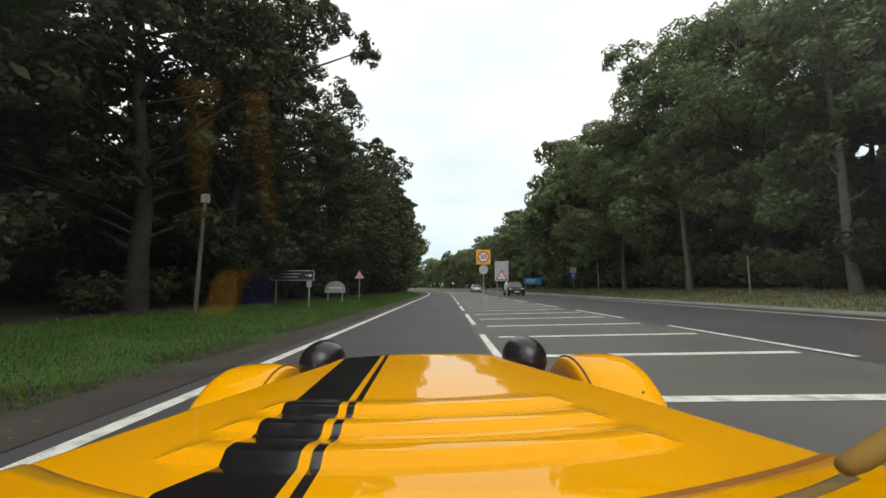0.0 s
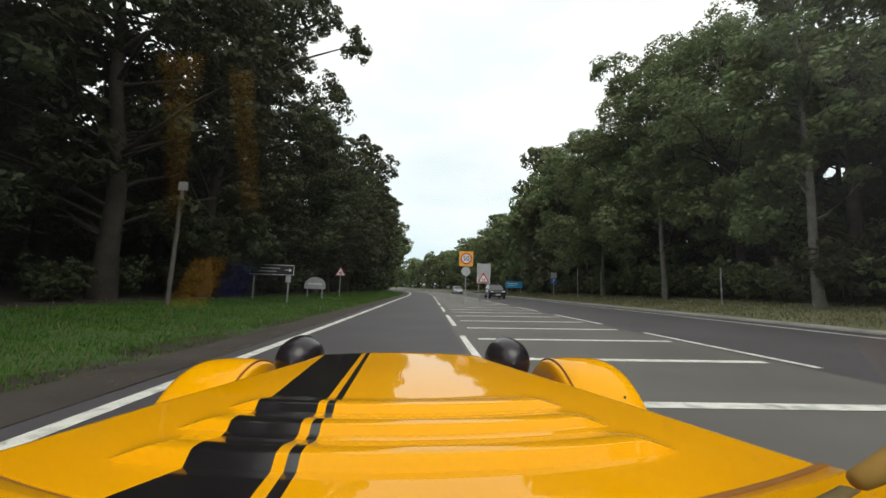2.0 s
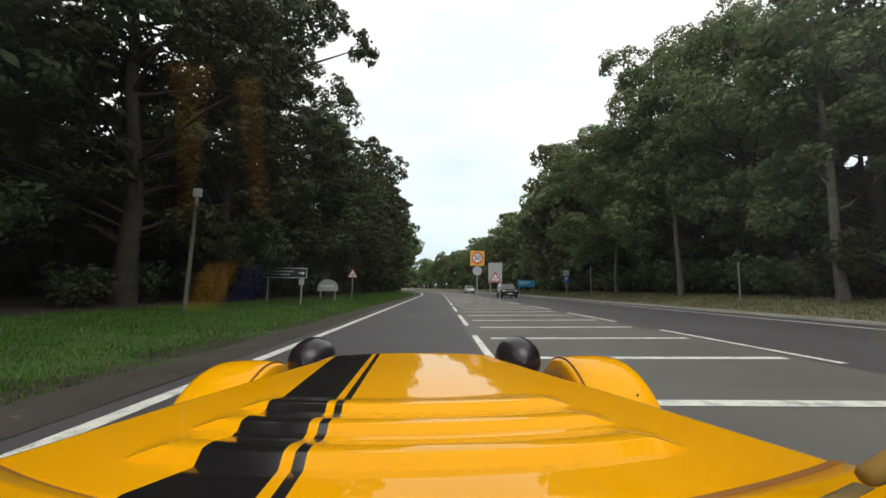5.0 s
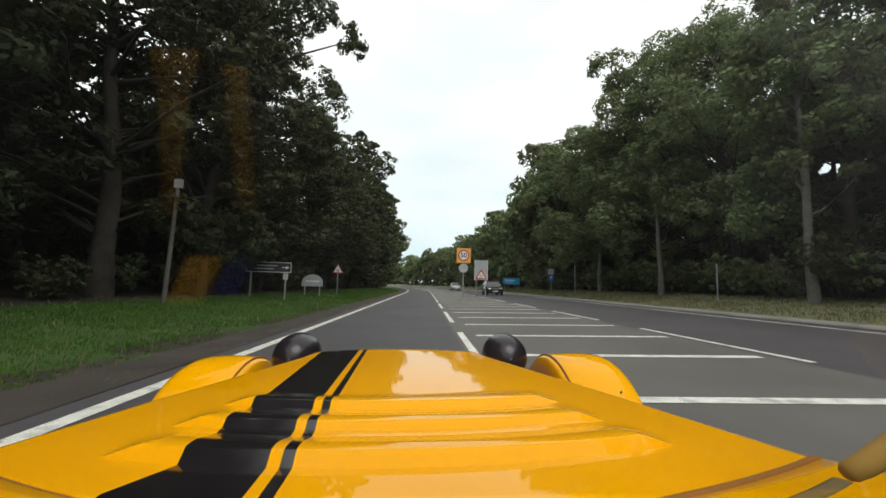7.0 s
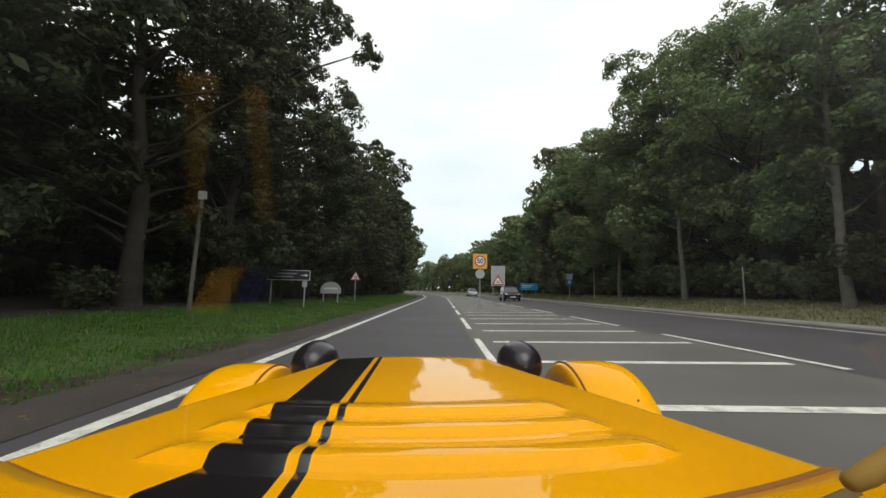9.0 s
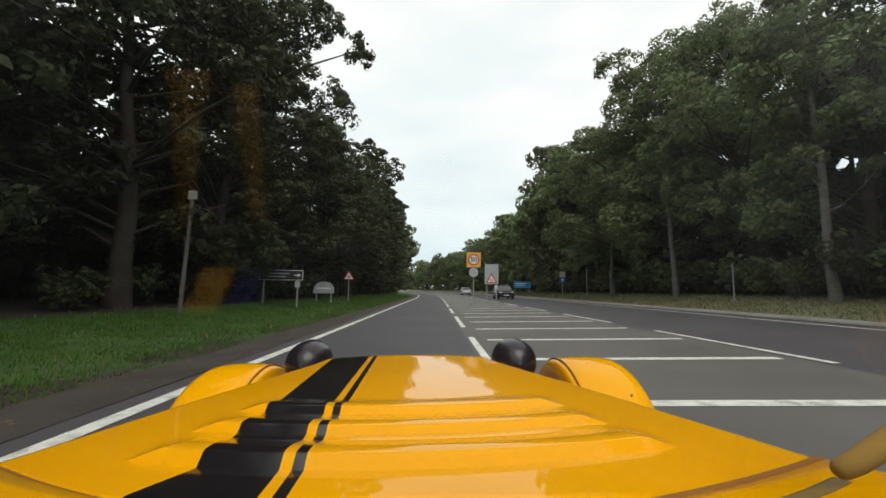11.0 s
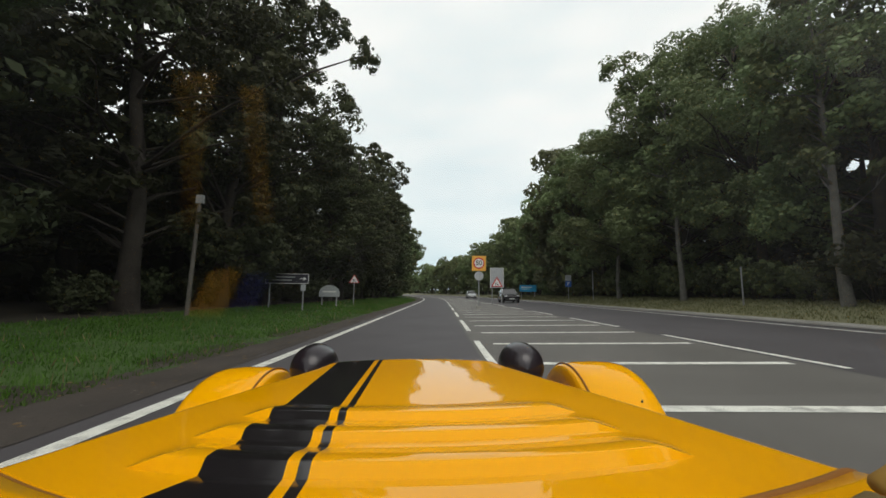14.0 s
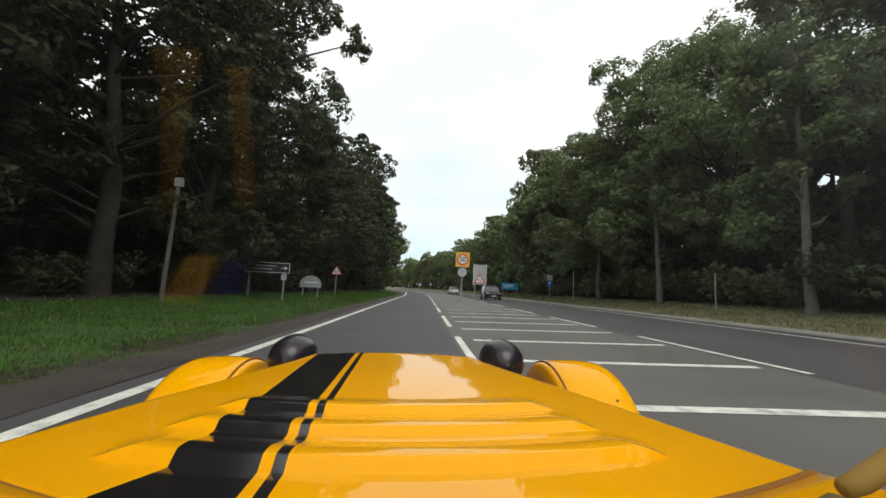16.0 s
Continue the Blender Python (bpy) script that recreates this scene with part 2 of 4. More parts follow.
def tube(name, a, b, r0, r1, mat, parent=None, seg=12, label=""):
    bm = bmesh.new()
    add_tube(bm, a, b, r0, r1, seg)
    return part(name, bm, mat, parent, label)


def empty(name, m, label, category, group=""):
    e = new(name)
    e.matrix_world = m
    e.empty_display_size = 0.2
    return tagged(e, label, category, group)


# ---- the lie of the land ----
def bend(y):
    """The road runs straight, then bears gently left."""
    return -0.0011 * max(0.0, y - 45) ** 2


def height(x):
    """Ground height across the road, which falls to the left."""
    pts = [(-60, 1.6), (-14, 0.55), (-8, 0.28), (-5.2, 0.02), (-3.9, -0.11), (-3.0, -0.075), (10.3, 0.225), (10.6, 0.235), (10.61, 0.33), (10.8, 0.34), (12.6, 0.52), (15.8, 0.90), (60, 2.4)]
    for (x0, z0), (x1, z1) in zip(pts, pts[1:]):
        if x <= x1:
            return z0 + (z1 - z0) * max(0.0, (x - x0)) / (x1 - x0)
    return pts[-1][1]


def at(x, y, dz=0.0):
    return (x + bend(y), y, height(x) + dz)


YS = [-420, -60, -30, -12] + [-6 + 2 * i for i in range(40)] + [76 + 6 * i for i in range(30)] + [300, 420]


def strip(name, xs, mat, dz=0.0, y0=-999, y1=999, parent=None, rough=0.0, ys=YS):
    """A ribbon of ground along the road between the given places across it."""
    yy = [y for y in ys if y0 <= y <= y1]
    vs, fs = [], []
    for y in yy:
        for x in xs:
            k = rough * (noise.noise((x * 0.9, y * 0.7, 3.0)) + 0.5 * noise.noise((x * 2.7, y * 2.3, 9.0)))
            vs.append(at(x, y, dz + k))
    w = len(xs)
    for j in range(len(yy) - 1):
        for i in range(w - 1):
            fs.append((j * w + i, j * w + i + 1, (j + 1) * w + i + 1, (j + 1) * w + i))
    return mesh_ob(name, vs, fs, mat, parent, True)


# ---- setting ----
ground = strip("ground", [-420, -60, -25, -14, -10, -8], M_SOIL, -0.01, rough=0.05)
tagged(ground, "dark woodland floor of soil and leaf litter", "ground", kind="structure")
ground_b = strip("ground", [-8, -3.0, 10.6, 16, 25, 60, 420], M_SOIL, -0.09)
tagged(ground_b, "bare soil under the road and the woods", "ground", kind="structure")
FINE = [-12 + 0.5 * i for i in range(150)] + [64 + 3 * i for i in range(60)]
verge_l = strip("verge", [-8.2 + 0.3 * i for i in range(16)], M_TURF, 0.0, rough=0.05, ys=FINE)
tagged(verge_l, "rough green grass verge beside the wood", "verge", kind="structure")
grit = strip("road_edge", [-4.06, -3.8, -3.5, -3.25, -3.0, -2.86], M_GRAVEL, 0.004, rough=0.018, ys=FINE)
tagged(grit, "strip of brown grit and dirt along the road edge", "road edge", kind="structure")
lane = strip("road", [-3.0, -1.5, 0.0, 0.62], M_ASPHALT)
tagged(lane, "smooth dark grey asphalt traffic lane with white lines", "road", kind="structure")
middle = strip("road", [0.62, 2.0, 3.4, 4.95], M_ASPHALT_OLD)
tagged(middle, "worn pale asphalt strip with white cross bars", "road", kind="structure")
lane_b = strip("road", [4.95, 6.5, 8.5, 10.6], M_ASPHALT)
tagged(lane_b, "dark asphalt lane for oncoming traffic", "road", kind="structure")
kerb = strip("kerb", [10.6, 10.605, 10.76, 10.77], M_KERB, 0.006)
tagged(kerb, "low pale concrete kerb along the far lane", "kerb", kind="structure")
verge_r = strip("verge", [10.76 + 0.5 * i for i in range(14)], M_TURF_PALE, 0.0, rough=0.06, ys=FINE)
tagged(verge_r, "yellowish green grass verge rising to the trees", "verge", kind="structure")


def line(name, xa, xb, ya, yb, wide, parent):
    """A painted band from one place to another, 5 mm proud of the road."""
    n = max(1, int(abs(yb - ya) / 3))
    dx, dy = xb - xa, yb - ya
    s = math.hypot(dx, dy)
    ox, oy = -dy / s * wide / 2, dx / s * wide / 2
    vs, fs = [], []
    for i in range(n + 1):
        x, y = xa + dx * i / n, ya + dy * i / n
        for k in (-1, 1):
            px, py = x + k * ox, y + k * oy
            vs.append((px + bend(py), py, height(px) + 0.006))
    for i in range(n):
        fs.append((2 * i, 2 * i + 1, 2 * i + 3, 2 * i + 2))
    me = mesh_ob(name, vs, fs, M_PAINT, parent)
    if me.data.polygons[0].normal.z < 0:
        me.data.flip_normals()
    return me


line("edge_line", -2.52, -2.52, -1.5, 160, 0.17, lane)
y = -2.0
while y < 110:
    line("lane_dash", 0.74, 0.74, y, y + 3.9, 0.12, middle)
    y += 6.0
y = -1.2
while y < 110:
    line("boundary_dash", 4.95 + 0.012 * (20 - y), 4.95 + 0.012 * (20 - y - 3.9), y, y + 3.9, 0.12, middle)
    y += 6.0
y = 1.15
while y < 75:
    line("hatch_bar", 1.02, 4.75, y + 0.12, y - 0.06, 0.17, middle)
    y += 2.05
line("edge_line", 9.9, 9.9, -1.5, 160, 0.14, lane_b)

# ---- woods ----
def add_limb(vs, fs, path, radii, seg=7):
    base = len(vs)
    for i, (p, r) in enumerate(zip(path, radii)):
        d = (path[min(i + 1, len(path) - 1)] - path[max(i - 1, 0)]).normalized()
        u = d.orthogonal().normalized()
        v = d.cross(u)
        for k in range(seg):
            a = 2 * math.pi * k / seg
            vs.append(p + r * (math.cos(a) * u + math.sin(a) * v))
    for i in range(len(path) - 1):
        for k in range(seg):
            a, b = base + i * seg + k, base + i * seg + (k + 1) % seg
            fs.append((a, b, b + seg, a + seg))


def leaves(name, centres, normals, sizes, mat, parent, rng):
    """One mesh of many folded leaves, each a pointed quad."""
    n = len(centres)
    t = rng.normal(size=(n, 3))
    nn = normals / np.linalg.norm(normals, axis=1, keepdims=True)
    t -= (t * nn).sum(1, keepdims=True) * nn
    t /= np.linalg.norm(t, axis=1, keepdims=True)
    b = np.cross(nn, t)
    s = sizes[:, None]
    co = np.stack([centres - t * s, centres + b * s * 0.55 + nn * s * 0.18, centres + t * s, centres - b * s * 0.55 + nn * s * 0.18], 1).reshape(-1, 3)
    me = bpy.data.meshes.new(name)
    me.vertices.add(4 * n)
    me.vertices.foreach_set("co", co.astype(np.float32).ravel())
    me.loops.add(4 * n)
    me.loops.foreach_set("vertex_index", np.arange(4 * n, dtype=np.int32))
    me.polygons.add(n)
    me.polygons.foreach_set("loop_start", np.arange(0, 4 * n, 4, dtype=np.int32))
    me.update(calc_edges=True)
    me.materials.append(mat)
    ob = new(name, me)
    ob.parent = parent
    return ob


def crown_points(rng, clumps, subs, per, core=50, loose=0.35):
    """Leaves on small tufts that stud the outside of uneven boughs, round a dark leafy core: places, facings, relative sizes."""
    cs, ns, ss = [], [], []
    for c, r in clumps:
        c = np.array(c)
        out = np.array([c[0], c[1], 0.0]) / (np.hypot(c[0], c[1]) + 0.3)
        d = rng.normal(size=(subs, 3)) + 0.55 * out + np.array([0, 0, 0.35])
        d /= np.linalg.norm(d, axis=1, keepdims=True)
        tuft = c + d * (r * rng.uniform(0.66, 1.0, size=(subs, 1))) * np.array([1, 1, 0.82])
        size = r * rng.uniform(0.24, 0.44, size=subs)
        e = rng.normal(size=(subs, per, 3)) + 0.55 * d[:, None, :]
        e /= np.linalg.norm(e, axis=2, keepdims=True)
        at_leaf = tuft[:, None, :] + e * (size[:, None] * rng.uniform(0.55, 1.06, size=(subs, per)))[:, :, None] * np.array([1, 1, 0.8])
        cs.append(at_leaf.reshape(-1, 3))
        ns.append((e + rng.normal(scale=loose, size=e.shape)).reshape(-1, 3))
        ss.append(rng.uniform(0.6, 1.3, size=subs * per))
        k = rng.normal(size=(core, 3))
        k /= np.linalg.norm(k, axis=1, keepdims=True)
        cs.append(c + k * (r * 0.72 * rng.uniform(0.1, 1, size=(core, 1)) ** 0.5))
        ns.append(k + rng.normal(scale=0.8, size=k.shape))
        ss.append(rng.uniform(1.2, 1.9, size=core))
    return np.concatenate(cs), np.concatenate(ns), np.concatenate(ss)


def tree(seed, tall, wide, low, n_clumps, subs, per, leaf, mat, label, bark=M_BARK, thin=1.0, billow=False, core=24):
    """A tree with a leaning tapered trunk, forking limbs and a crown of leaf clumps."""
    rng = np.random.default_rng(seed)
    root = empty("tree", Matrix(), label, "tree", "trees of the roadside wood")
    vs, fs = [], []
    lean = Vector((rng.uniform(-0.6, 0.6), rng.uniform(-0.6, 0.6), 0))
    trunk = [Vector((0, 0, -0.3)) + lean * (i / 7) ** 2 + Vector((rng.uniform(-0.1, 0.1), rng.uniform(-0.1, 0.1), 0)) * (i > 0) + Vector((0, 0, (tall * 0.88 + 0.3) * i / 7)) for i in range(8)]
    r0 = tall * 0.017 * thin
    add_limb(vs, fs, trunk, [r0 * (1.35 if i == 0 else 1) * (1 - 0.9 * i / 7) + 0.02 for i in range(8)])
    clumps = []
    for k in range(11):
        h = tall * rng.uniform(0.22, 0.8)
        a = k * 2.4 + rng.uniform(-0.5, 0.5)
        f = h / (tall * 0.88) * 7
        p0 = trunk[int(f)].lerp(trunk[min(7, int(f) + 1)], f % 1)
        reach = wide * rng.uniform(0.6, 0.95) * (1.0 - 0.5 * abs(h / tall - 0.5))
        d = Vector((math.cos(a), math.sin(a), rng.uniform(0.2, 0.8)))
        path = [p0 + d * reach * s + Vector((0, 0, 0.35 * reach * s * s)) + Vector(rng.normal(scale=0.12, size=3)) * (s > 0) for s in (0, 0.35, 0.7, 1.0)]
        rr = r0 * rng.uniform(0.3, 0.45)
        add_limb(vs, fs, path, [rr, rr * 0.7, rr * 0.45, rr * 0.15], 5)
        for s in (1, 2, 3):
            q = path[s] + Vector(rng.normal(scale=0.7, size=3))
            add_limb(vs, fs, [path[s], path[s].lerp(q, 0.5) + Vector((0, 0, 0.15)), q], [rr * 0.35, rr * 0.2, rr * 0.08], 4)
        clumps.append((tuple(path[-1]), wide * rng.uniform(0.22, 0.34)))
    for k in range(n_clumps):
        u = rng.uniform(-1, 1)
        a = rng.uniform(0, 2 * math.pi)
        rad = rng.uniform(0.55, 1.0) if rng.random() < 0.75 else rng.uniform(0.1, 0.6)
        z = low + (tall - low) * (0.5 + 0.48 * u)
        belly = math.sqrt(max(0.05, 1 - abs(u) ** 2.4)) * (1.0 - 0.12 * u)
        wob = 1 + 0.22 * math.sin(3 * a + seed) + 0.15 * math.sin(5 * u + 2 * a)
        r = wide * belly * rad * wob
        clumps.append(((r * math.cos(a) + lean.x * 0.5, r * math.sin(a) + lean.y * 0.5, z + rng.normal(scale=0.3)), wide * (rng.uniform(0.24, 0.42) if billow else rng.uniform(0.17, 0.32))))
    for c, r in clumps[11:]:
        # a thin bough out to each leafy clump
        c = Vector(c)
        f = min(6.9, max(1.0, (c.z - 0.45 * math.hypot(c.x, c.y)) / (tall * 0.88) * 7))
        p0 = trunk[int(f)].lerp(trunk[int(f) + 1], f % 1)
        add_limb(vs, fs, [p0, p0.lerp(c, 0.55) + Vector((0, 0, 0.25)), c], [r0 * 0.26, r0 * 0.17, r0 * 0.06], 4)
    mesh_ob("trunk", vs, fs, bark, root, True)
    c, nrm, size = crown_points(rng, clumps, subs, per, core)
    leaves("crown", c, nrm, leaf * size, mat, root, rng)
    return root


def shrub(seed, tall, wide, n, leaf, mat, label):
    rng = np.random.default_rng(seed)
    root = empty("shrub", Matrix(), label, "shrub", "undergrowth at the wood edge")
    vs, fs = [], []
    clumps = []
    for k in range(9):
        a, r = k * 2.4, wide * rng.uniform(0.2, 0.9)
        top = Vector((r * math.cos(a), r * math.sin(a), tall * rng.uniform(0.45, 0.85)))
        add_limb(vs, fs, [Vector((0.1 * math.cos(a), 0.1 * math.sin(a), -0.1)), top * 0.5 + Vector((0, 0, 0.1)), top], [0.03, 0.02, 0.008], 4)
        clumps.append((tuple(top), wide * rng.uniform(0.3, 0.45)))
        clumps.append((tuple(top * 0.75 + Vector((0, 0, -0.1 * tall))), wide * rng.uniform(0.3, 0.4)))
    mesh_ob("stem", vs, fs, M_BARK, root, True)
    c, nrm, size = crown_points(rng, clumps, 7, n, 12)
    c[:, 2] = np.maximum(c[:, 2], 0.03)
    leaves("foliage", c, nrm, leaf * size, mat, root, rng)
    return root


def put(ob, x, y, turn, s=1.0, sz=None, dz=-0.12):
    """A copy of a tree or shrub, standing on the ground."""
    bx, by, bz = at(x, y)
    return copy_thing(ob, Matrix.LocRotScale((bx, by, bz + dz), Euler((0, 0, turn)), (s, s, sz or s)))


NEAR_L = [tree(11 + i, 15.0, 3.9, (0.8, 2.2, 1.2, 2.6)[i], 47, 11, 54, 0.092, M_LEAF_SHADED, "tall dark green broadleaf tree at the wood edge", core=9) for i in range(4)]
NEAR_R = [tree(31 + i, 16.0, 4.4, (0.8, 3.2, 1.5, 3.8)[i], 38, 15, 52, 0.105, M_LEAF, "tall green oak tree at the wood edge", billow=True, core=22) for i in range(4)]
FAR = [tree(51 + i, 15.0, 4.4, 0.6, 30, 9, 10, 0.33, M_LEAF, "green broadleaf tree in the distant wood", billow=True, core=12) for i in range(3)]
BACK = [tree(61 + i, 13.0, 4.6, 0.2, 36, 6, 10, 0.46, M_LEAF_SHADED, "dark broadleaf tree deep in the wood", core=12) for i in range(3)]
SHRUB = [shrub(71 + i, 2.2, 1.5, 17, 0.10, M_LEAF_SHADED if i % 2 else M_LEAF, "low leafy bush under the wood edge") for i in range(3)]

BIRCH = [tree(91 + i, 14.5, 2.1, 6.0, 30, 7, 40, 0.10, M_LEAF, "slender pale-barked birch at the wood edge", M_PALE_BARK, 0.62) for i in range(2)]

R = random.Random(5)


def row(kinds, spots):
    """Trees along a row: the first of each kind stands itself, the rest are copies."""
    for k, (x, y, s, sz) in enumerate(spots):
        turn = R.uniform(0, 6.28)
        if k < len(kinds):
            bx, by, bz = at(x, y)
            kinds[k].matrix_world = Matrix.LocRotScale((bx, by, bz - 0.12), Euler((0, 0, turn)), (s, s, sz))
        else:
            put(kinds[k % len(kinds)], x, y, turn, s, sz)


spots, y = [], 6.4
while y < 36:
    spots.append(((-11.2 if y < 8 else -9.8 if y < 16 else -9.0) + R.uniform(-0.7, 0.7), y, R.uniform(0.95, 1.18), R.uniform(0.66, 0.92) if y > 16 else R.uniform(0.9, 1.2)))
    y += R.uniform(3.6, 5.0)
row(NEAR_L, spots)
spots, y = [], 3.0
while y < 40:
    spots.append(((18.4 if y < 20 else 17.4) + R.uniform(-1.0, 1.0), y, R.uniform(0.98, 1.2), R.uniform(0.95, 1.2) if y < 16 else R.uniform(0.84, 1.12)))
    y += R.uniform(5.0, 6.6)
row(NEAR_R, spots)
MID_L = [tree(41 + i, 15.0, 3.9, 1.2, 44, 10, 26, 0.16, M_LEAF_SHADED, "dark green broadleaf tree at the wood edge") for i in range(2)]
spots, y = [], 38.0
while y < 64:
    spots.append((-9.0 + R.uniform(-0.7, 0.7), y, R.uniform(0.95, 1.15), R.uniform(0.85, 1.1)))
    y += R.uniform(3.8, 5.0)
spots += [(-15.5, -15 + 5 * k, 1.0, 0.9) for k in range(4)]
# two trees beside the car, mostly out of view, added to shade the bonnet
spots += [(-11.5, -1.6, 1.1, 1.0), (-9.6, 2.4, 1.1, 1.1)]
row(MID_L, spots)
THIN_L = [tree(45 + i, 16.0, 4.2, 3.0, 30, 8, 22, 0.12, M_LEAF_SHADED, "tall thinly leaved tree behind the wood edge", core=3) for i in range(2)]
row(THIN_L, [(-13.2 + R.uniform(-0.5, 0.5), 8.0 + 5.6 * k, 1.1, R.uniform(1.0, 1.2)) for k in range(4)])
for k in range(5):
    put(FAR[k % 3], 16.6 + R.uniform(-0.8, 0.8), 44 + 4.6 * k, R.uniform(0, 6.28), R.uniform(0.95, 1.15), R.uniform(0.95, 1.2))
    put(FAR[(k + 1) % 3], 18.0 + R.uniform(-0.8, 0.8), -18 + 4.4 * k, R.uniform(0, 6.28), 1.0, 1.0)
y, i = 64.0, 0
while y < 200:
    put(FAR[i % 3], -8.9 + R.uniform(-0.8, 0.8), y, R.uniform(0, 6.28), R.uniform(0.9, 1.1), R.uniform(0.85, 1.1))
    put(FAR[(i + 1) % 3], 16.8 + R.uniform(-0.8, 0.8), y + 4, R.uniform(0, 6.28), R.uniform(0.9, 1.15), R.uniform(0.85, 1.1))
    y += R.uniform(5.5, 7.0)
    i += 1
y, i = -16.0, 0
while y < 84:
    put(BACK[i % 3], -16.5 + R.uniform(-1, 1), y, R.uniform(0, 6.28), 1.0, R.uniform(0.55, 0.85))
    put(BACK[(i + 1) % 3], 24.5 + R.uniform(-1, 1), y + 2, R.uniform(0, 6.28), R.uniform(1.0, 1.25))
    y += R.uniform(5.0, 6.5)
    i += 1
y, i = -4.0, 0
while y < 52:
    put(SHRUB[1], -9.5 + R.uniform(-0.6, 0.4), y, R.uniform(0, 6.28), R.uniform(0.5, 0.95), dz=-0.05)
    put(SHRUB[(i + 1) % 3], 15.9 + R.uniform(-0.4, 0.8), y + 1, R.uniform(0, 6.28), R.uniform(0.7, 1.25), dz=-0.05)
    y += R.uniform(2.2, 3.6)
    i += 1
for k in range(12):
    put(FAR[k % 3], -26 + 5.2 * k + R.uniform(-1, 1), 240 + R.uniform(-4, 4), R.uniform(0, 6.28), 1.0, R.uniform(0.7, 0.95), dz=-0.5)
    put(BACK[k % 3], -24 + 5.2 * k + R.uniform(-1, 1), 252 + R.uniform(-3, 3), R.uniform(0, 6.28), 1.15, 0.8, dz=-0.5)
for group, gx in ((FAR, -22), (BACK, 31), (SHRUB, 16.0)):
    for k, ob in enumerate(group):
        # the first of each kind stands among the rest, behind the car
        gy = -18.0 - 5.5 * k if group is not SHRUB else -8 - 2 * k
        ob.matrix_world = Matrix.Translation(Vector(at(gx, gy)) + Vector((0, 0, -0.1)))

put(BIRCH[0], 14.6, 22.5, 0.4)
BIRCH[0].matrix_world = pose(*at(14.4, 13.2, -0.1), 0, 0, 70)
BIRCH[1].matrix_world = pose(*at(14.8, 31.0, -0.1), 0, 0, 10)

# deep wood, too dense to tell one tree from the next
rng = np.random.default_rng(4)


def deep_wood(x, y0, y1, high, n, label):
    c = np.stack([np.full(n, 0.0), rng.uniform(y0, y1, n), rng.uniform(0, 1, n)], 1)
    top = high * (0.78 + 0.2 * np.sin(c[:, 1] * 0.35) + 0.12 * np.sin(c[:, 1] * 0.93 + 1))
    c[:, 2] *= top
    c[:, 0] = x + rng.normal(scale=1.6, size=n) + np.array([bend(v) for v in c[:, 1]])
    nrm = rng.normal(size=(n, 3)) * 0.6 + np.array([-np.sign(x), 0, 0.2])
    ob = leaves("woodland", c + np.array([0, 0, height(x)]), nrm, rng.uniform(0.45, 0.9, n), M_LEAF_SHADED, None, rng)
    return tagged(ob, label, "woodland", kind="stuff")


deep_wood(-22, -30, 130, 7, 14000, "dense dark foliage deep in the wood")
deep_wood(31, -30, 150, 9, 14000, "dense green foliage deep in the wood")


def grass(name, x0, x1, y0, y1, n, tall, mat, label):
    """Upright bent blades, thickest near the road."""
    x = rng.uniform(x0, x1, n)
    yy = y0 + (y1 - y0) * rng.uniform(0, 1, n) ** 1.8
    h = tall * rng.uniform(0.5, 1.3, n)
    a = rng.uniform(0, 6.28, n)
    z = np.array([height(v) for v in x])
    bx = np.array([bend(v) for v in yy])
    w = 0.006 + 0.0005 * np.abs(yy)
    base = np.stack([x + bx, yy, z], 1)
    side = np.stack([np.cos(a) * w, np.sin(a) * w, 0 * a], 1)
    leanv = np.stack([np.cos(a + 1.3), np.sin(a + 1.3), 0 * a], 1) * (h * rng.uniform(0.1, 0.6, n))[:, None]
    tip = base + leanv + np.stack([0 * a, 0 * a, h], 1)
    mid = base + leanv * 0.35 + np.stack([0 * a, 0 * a, h * 0.6], 1)
    co = np.stack([base - side, base + side, mid + side * 0.7, tip], 1).reshape(-1, 3)
    me = bpy.data.meshes.new(name)
    me.vertices.add(4 * n)
    me.vertices.foreach_set("co", co.astype(np.float32).ravel())
    me.loops.add(4 * n)
    me.loops.foreach_set("vertex_index", np.arange(4 * n, dtype=np.int32))
    me.polygons.add(n)
    me.polygons.foreach_set("loop_start", np.arange(0, 4 * n, 4, dtype=np.int32))
    me.update(calc_edges=True)
    me.materials.append(mat)
    return tagged(new(name, me), label, "grass", kind="stuff")


grass("grass", -8.2, -4.15, -6, 66, 105000, 0.065, M_GRASS, "rough green grass on the roadside verge")
grass("grass", -4.2, -3.78, -4, 60, 9000, 0.045, M_GRASS, "short ragged grass creeping over the road edge")
grass("grass", -8.6, -4.0, -2, 60, 1200, 0.14, M_DRY, "scattered dry grass stalks on the verge")
grass("grass", 10.8, 17.0, -8, 80, 40000, 0.09, M_GRASS_PALE, "yellowish green grass on the far verge")

# ---- the yellow sports car ----
CAR = Matrix.Translation((0, 0, EYE)) @ pose(0, 0, 0, 0.018, -0.945, 1.468) @ Matrix.Translation((0, 0, -EYE))
sports_car = empty("sports_car", CAR, "open yellow sports car with black bonnet stripes, on the road", "car")
MID = -0.046
HALF = [(0.20, 0.605), (0.42, 0.533), (0.475, 0.512), (0.74, 0.447), (1.12, 0.332), (1.21, 0.303), (1.37, 0.272)]
LIP = [-0.0155, -0.0150, -0.0015, 0.0, 0.004, 0.012, 0.024, 0.040, 0.056, 0.072, 0.088]
LIFT = [0.0, 0.0002, 0.0089, 0.0095, 0.0098, 0.0098, 0.0090, 0.0065, 0.0034, 0.0010, 0.0]
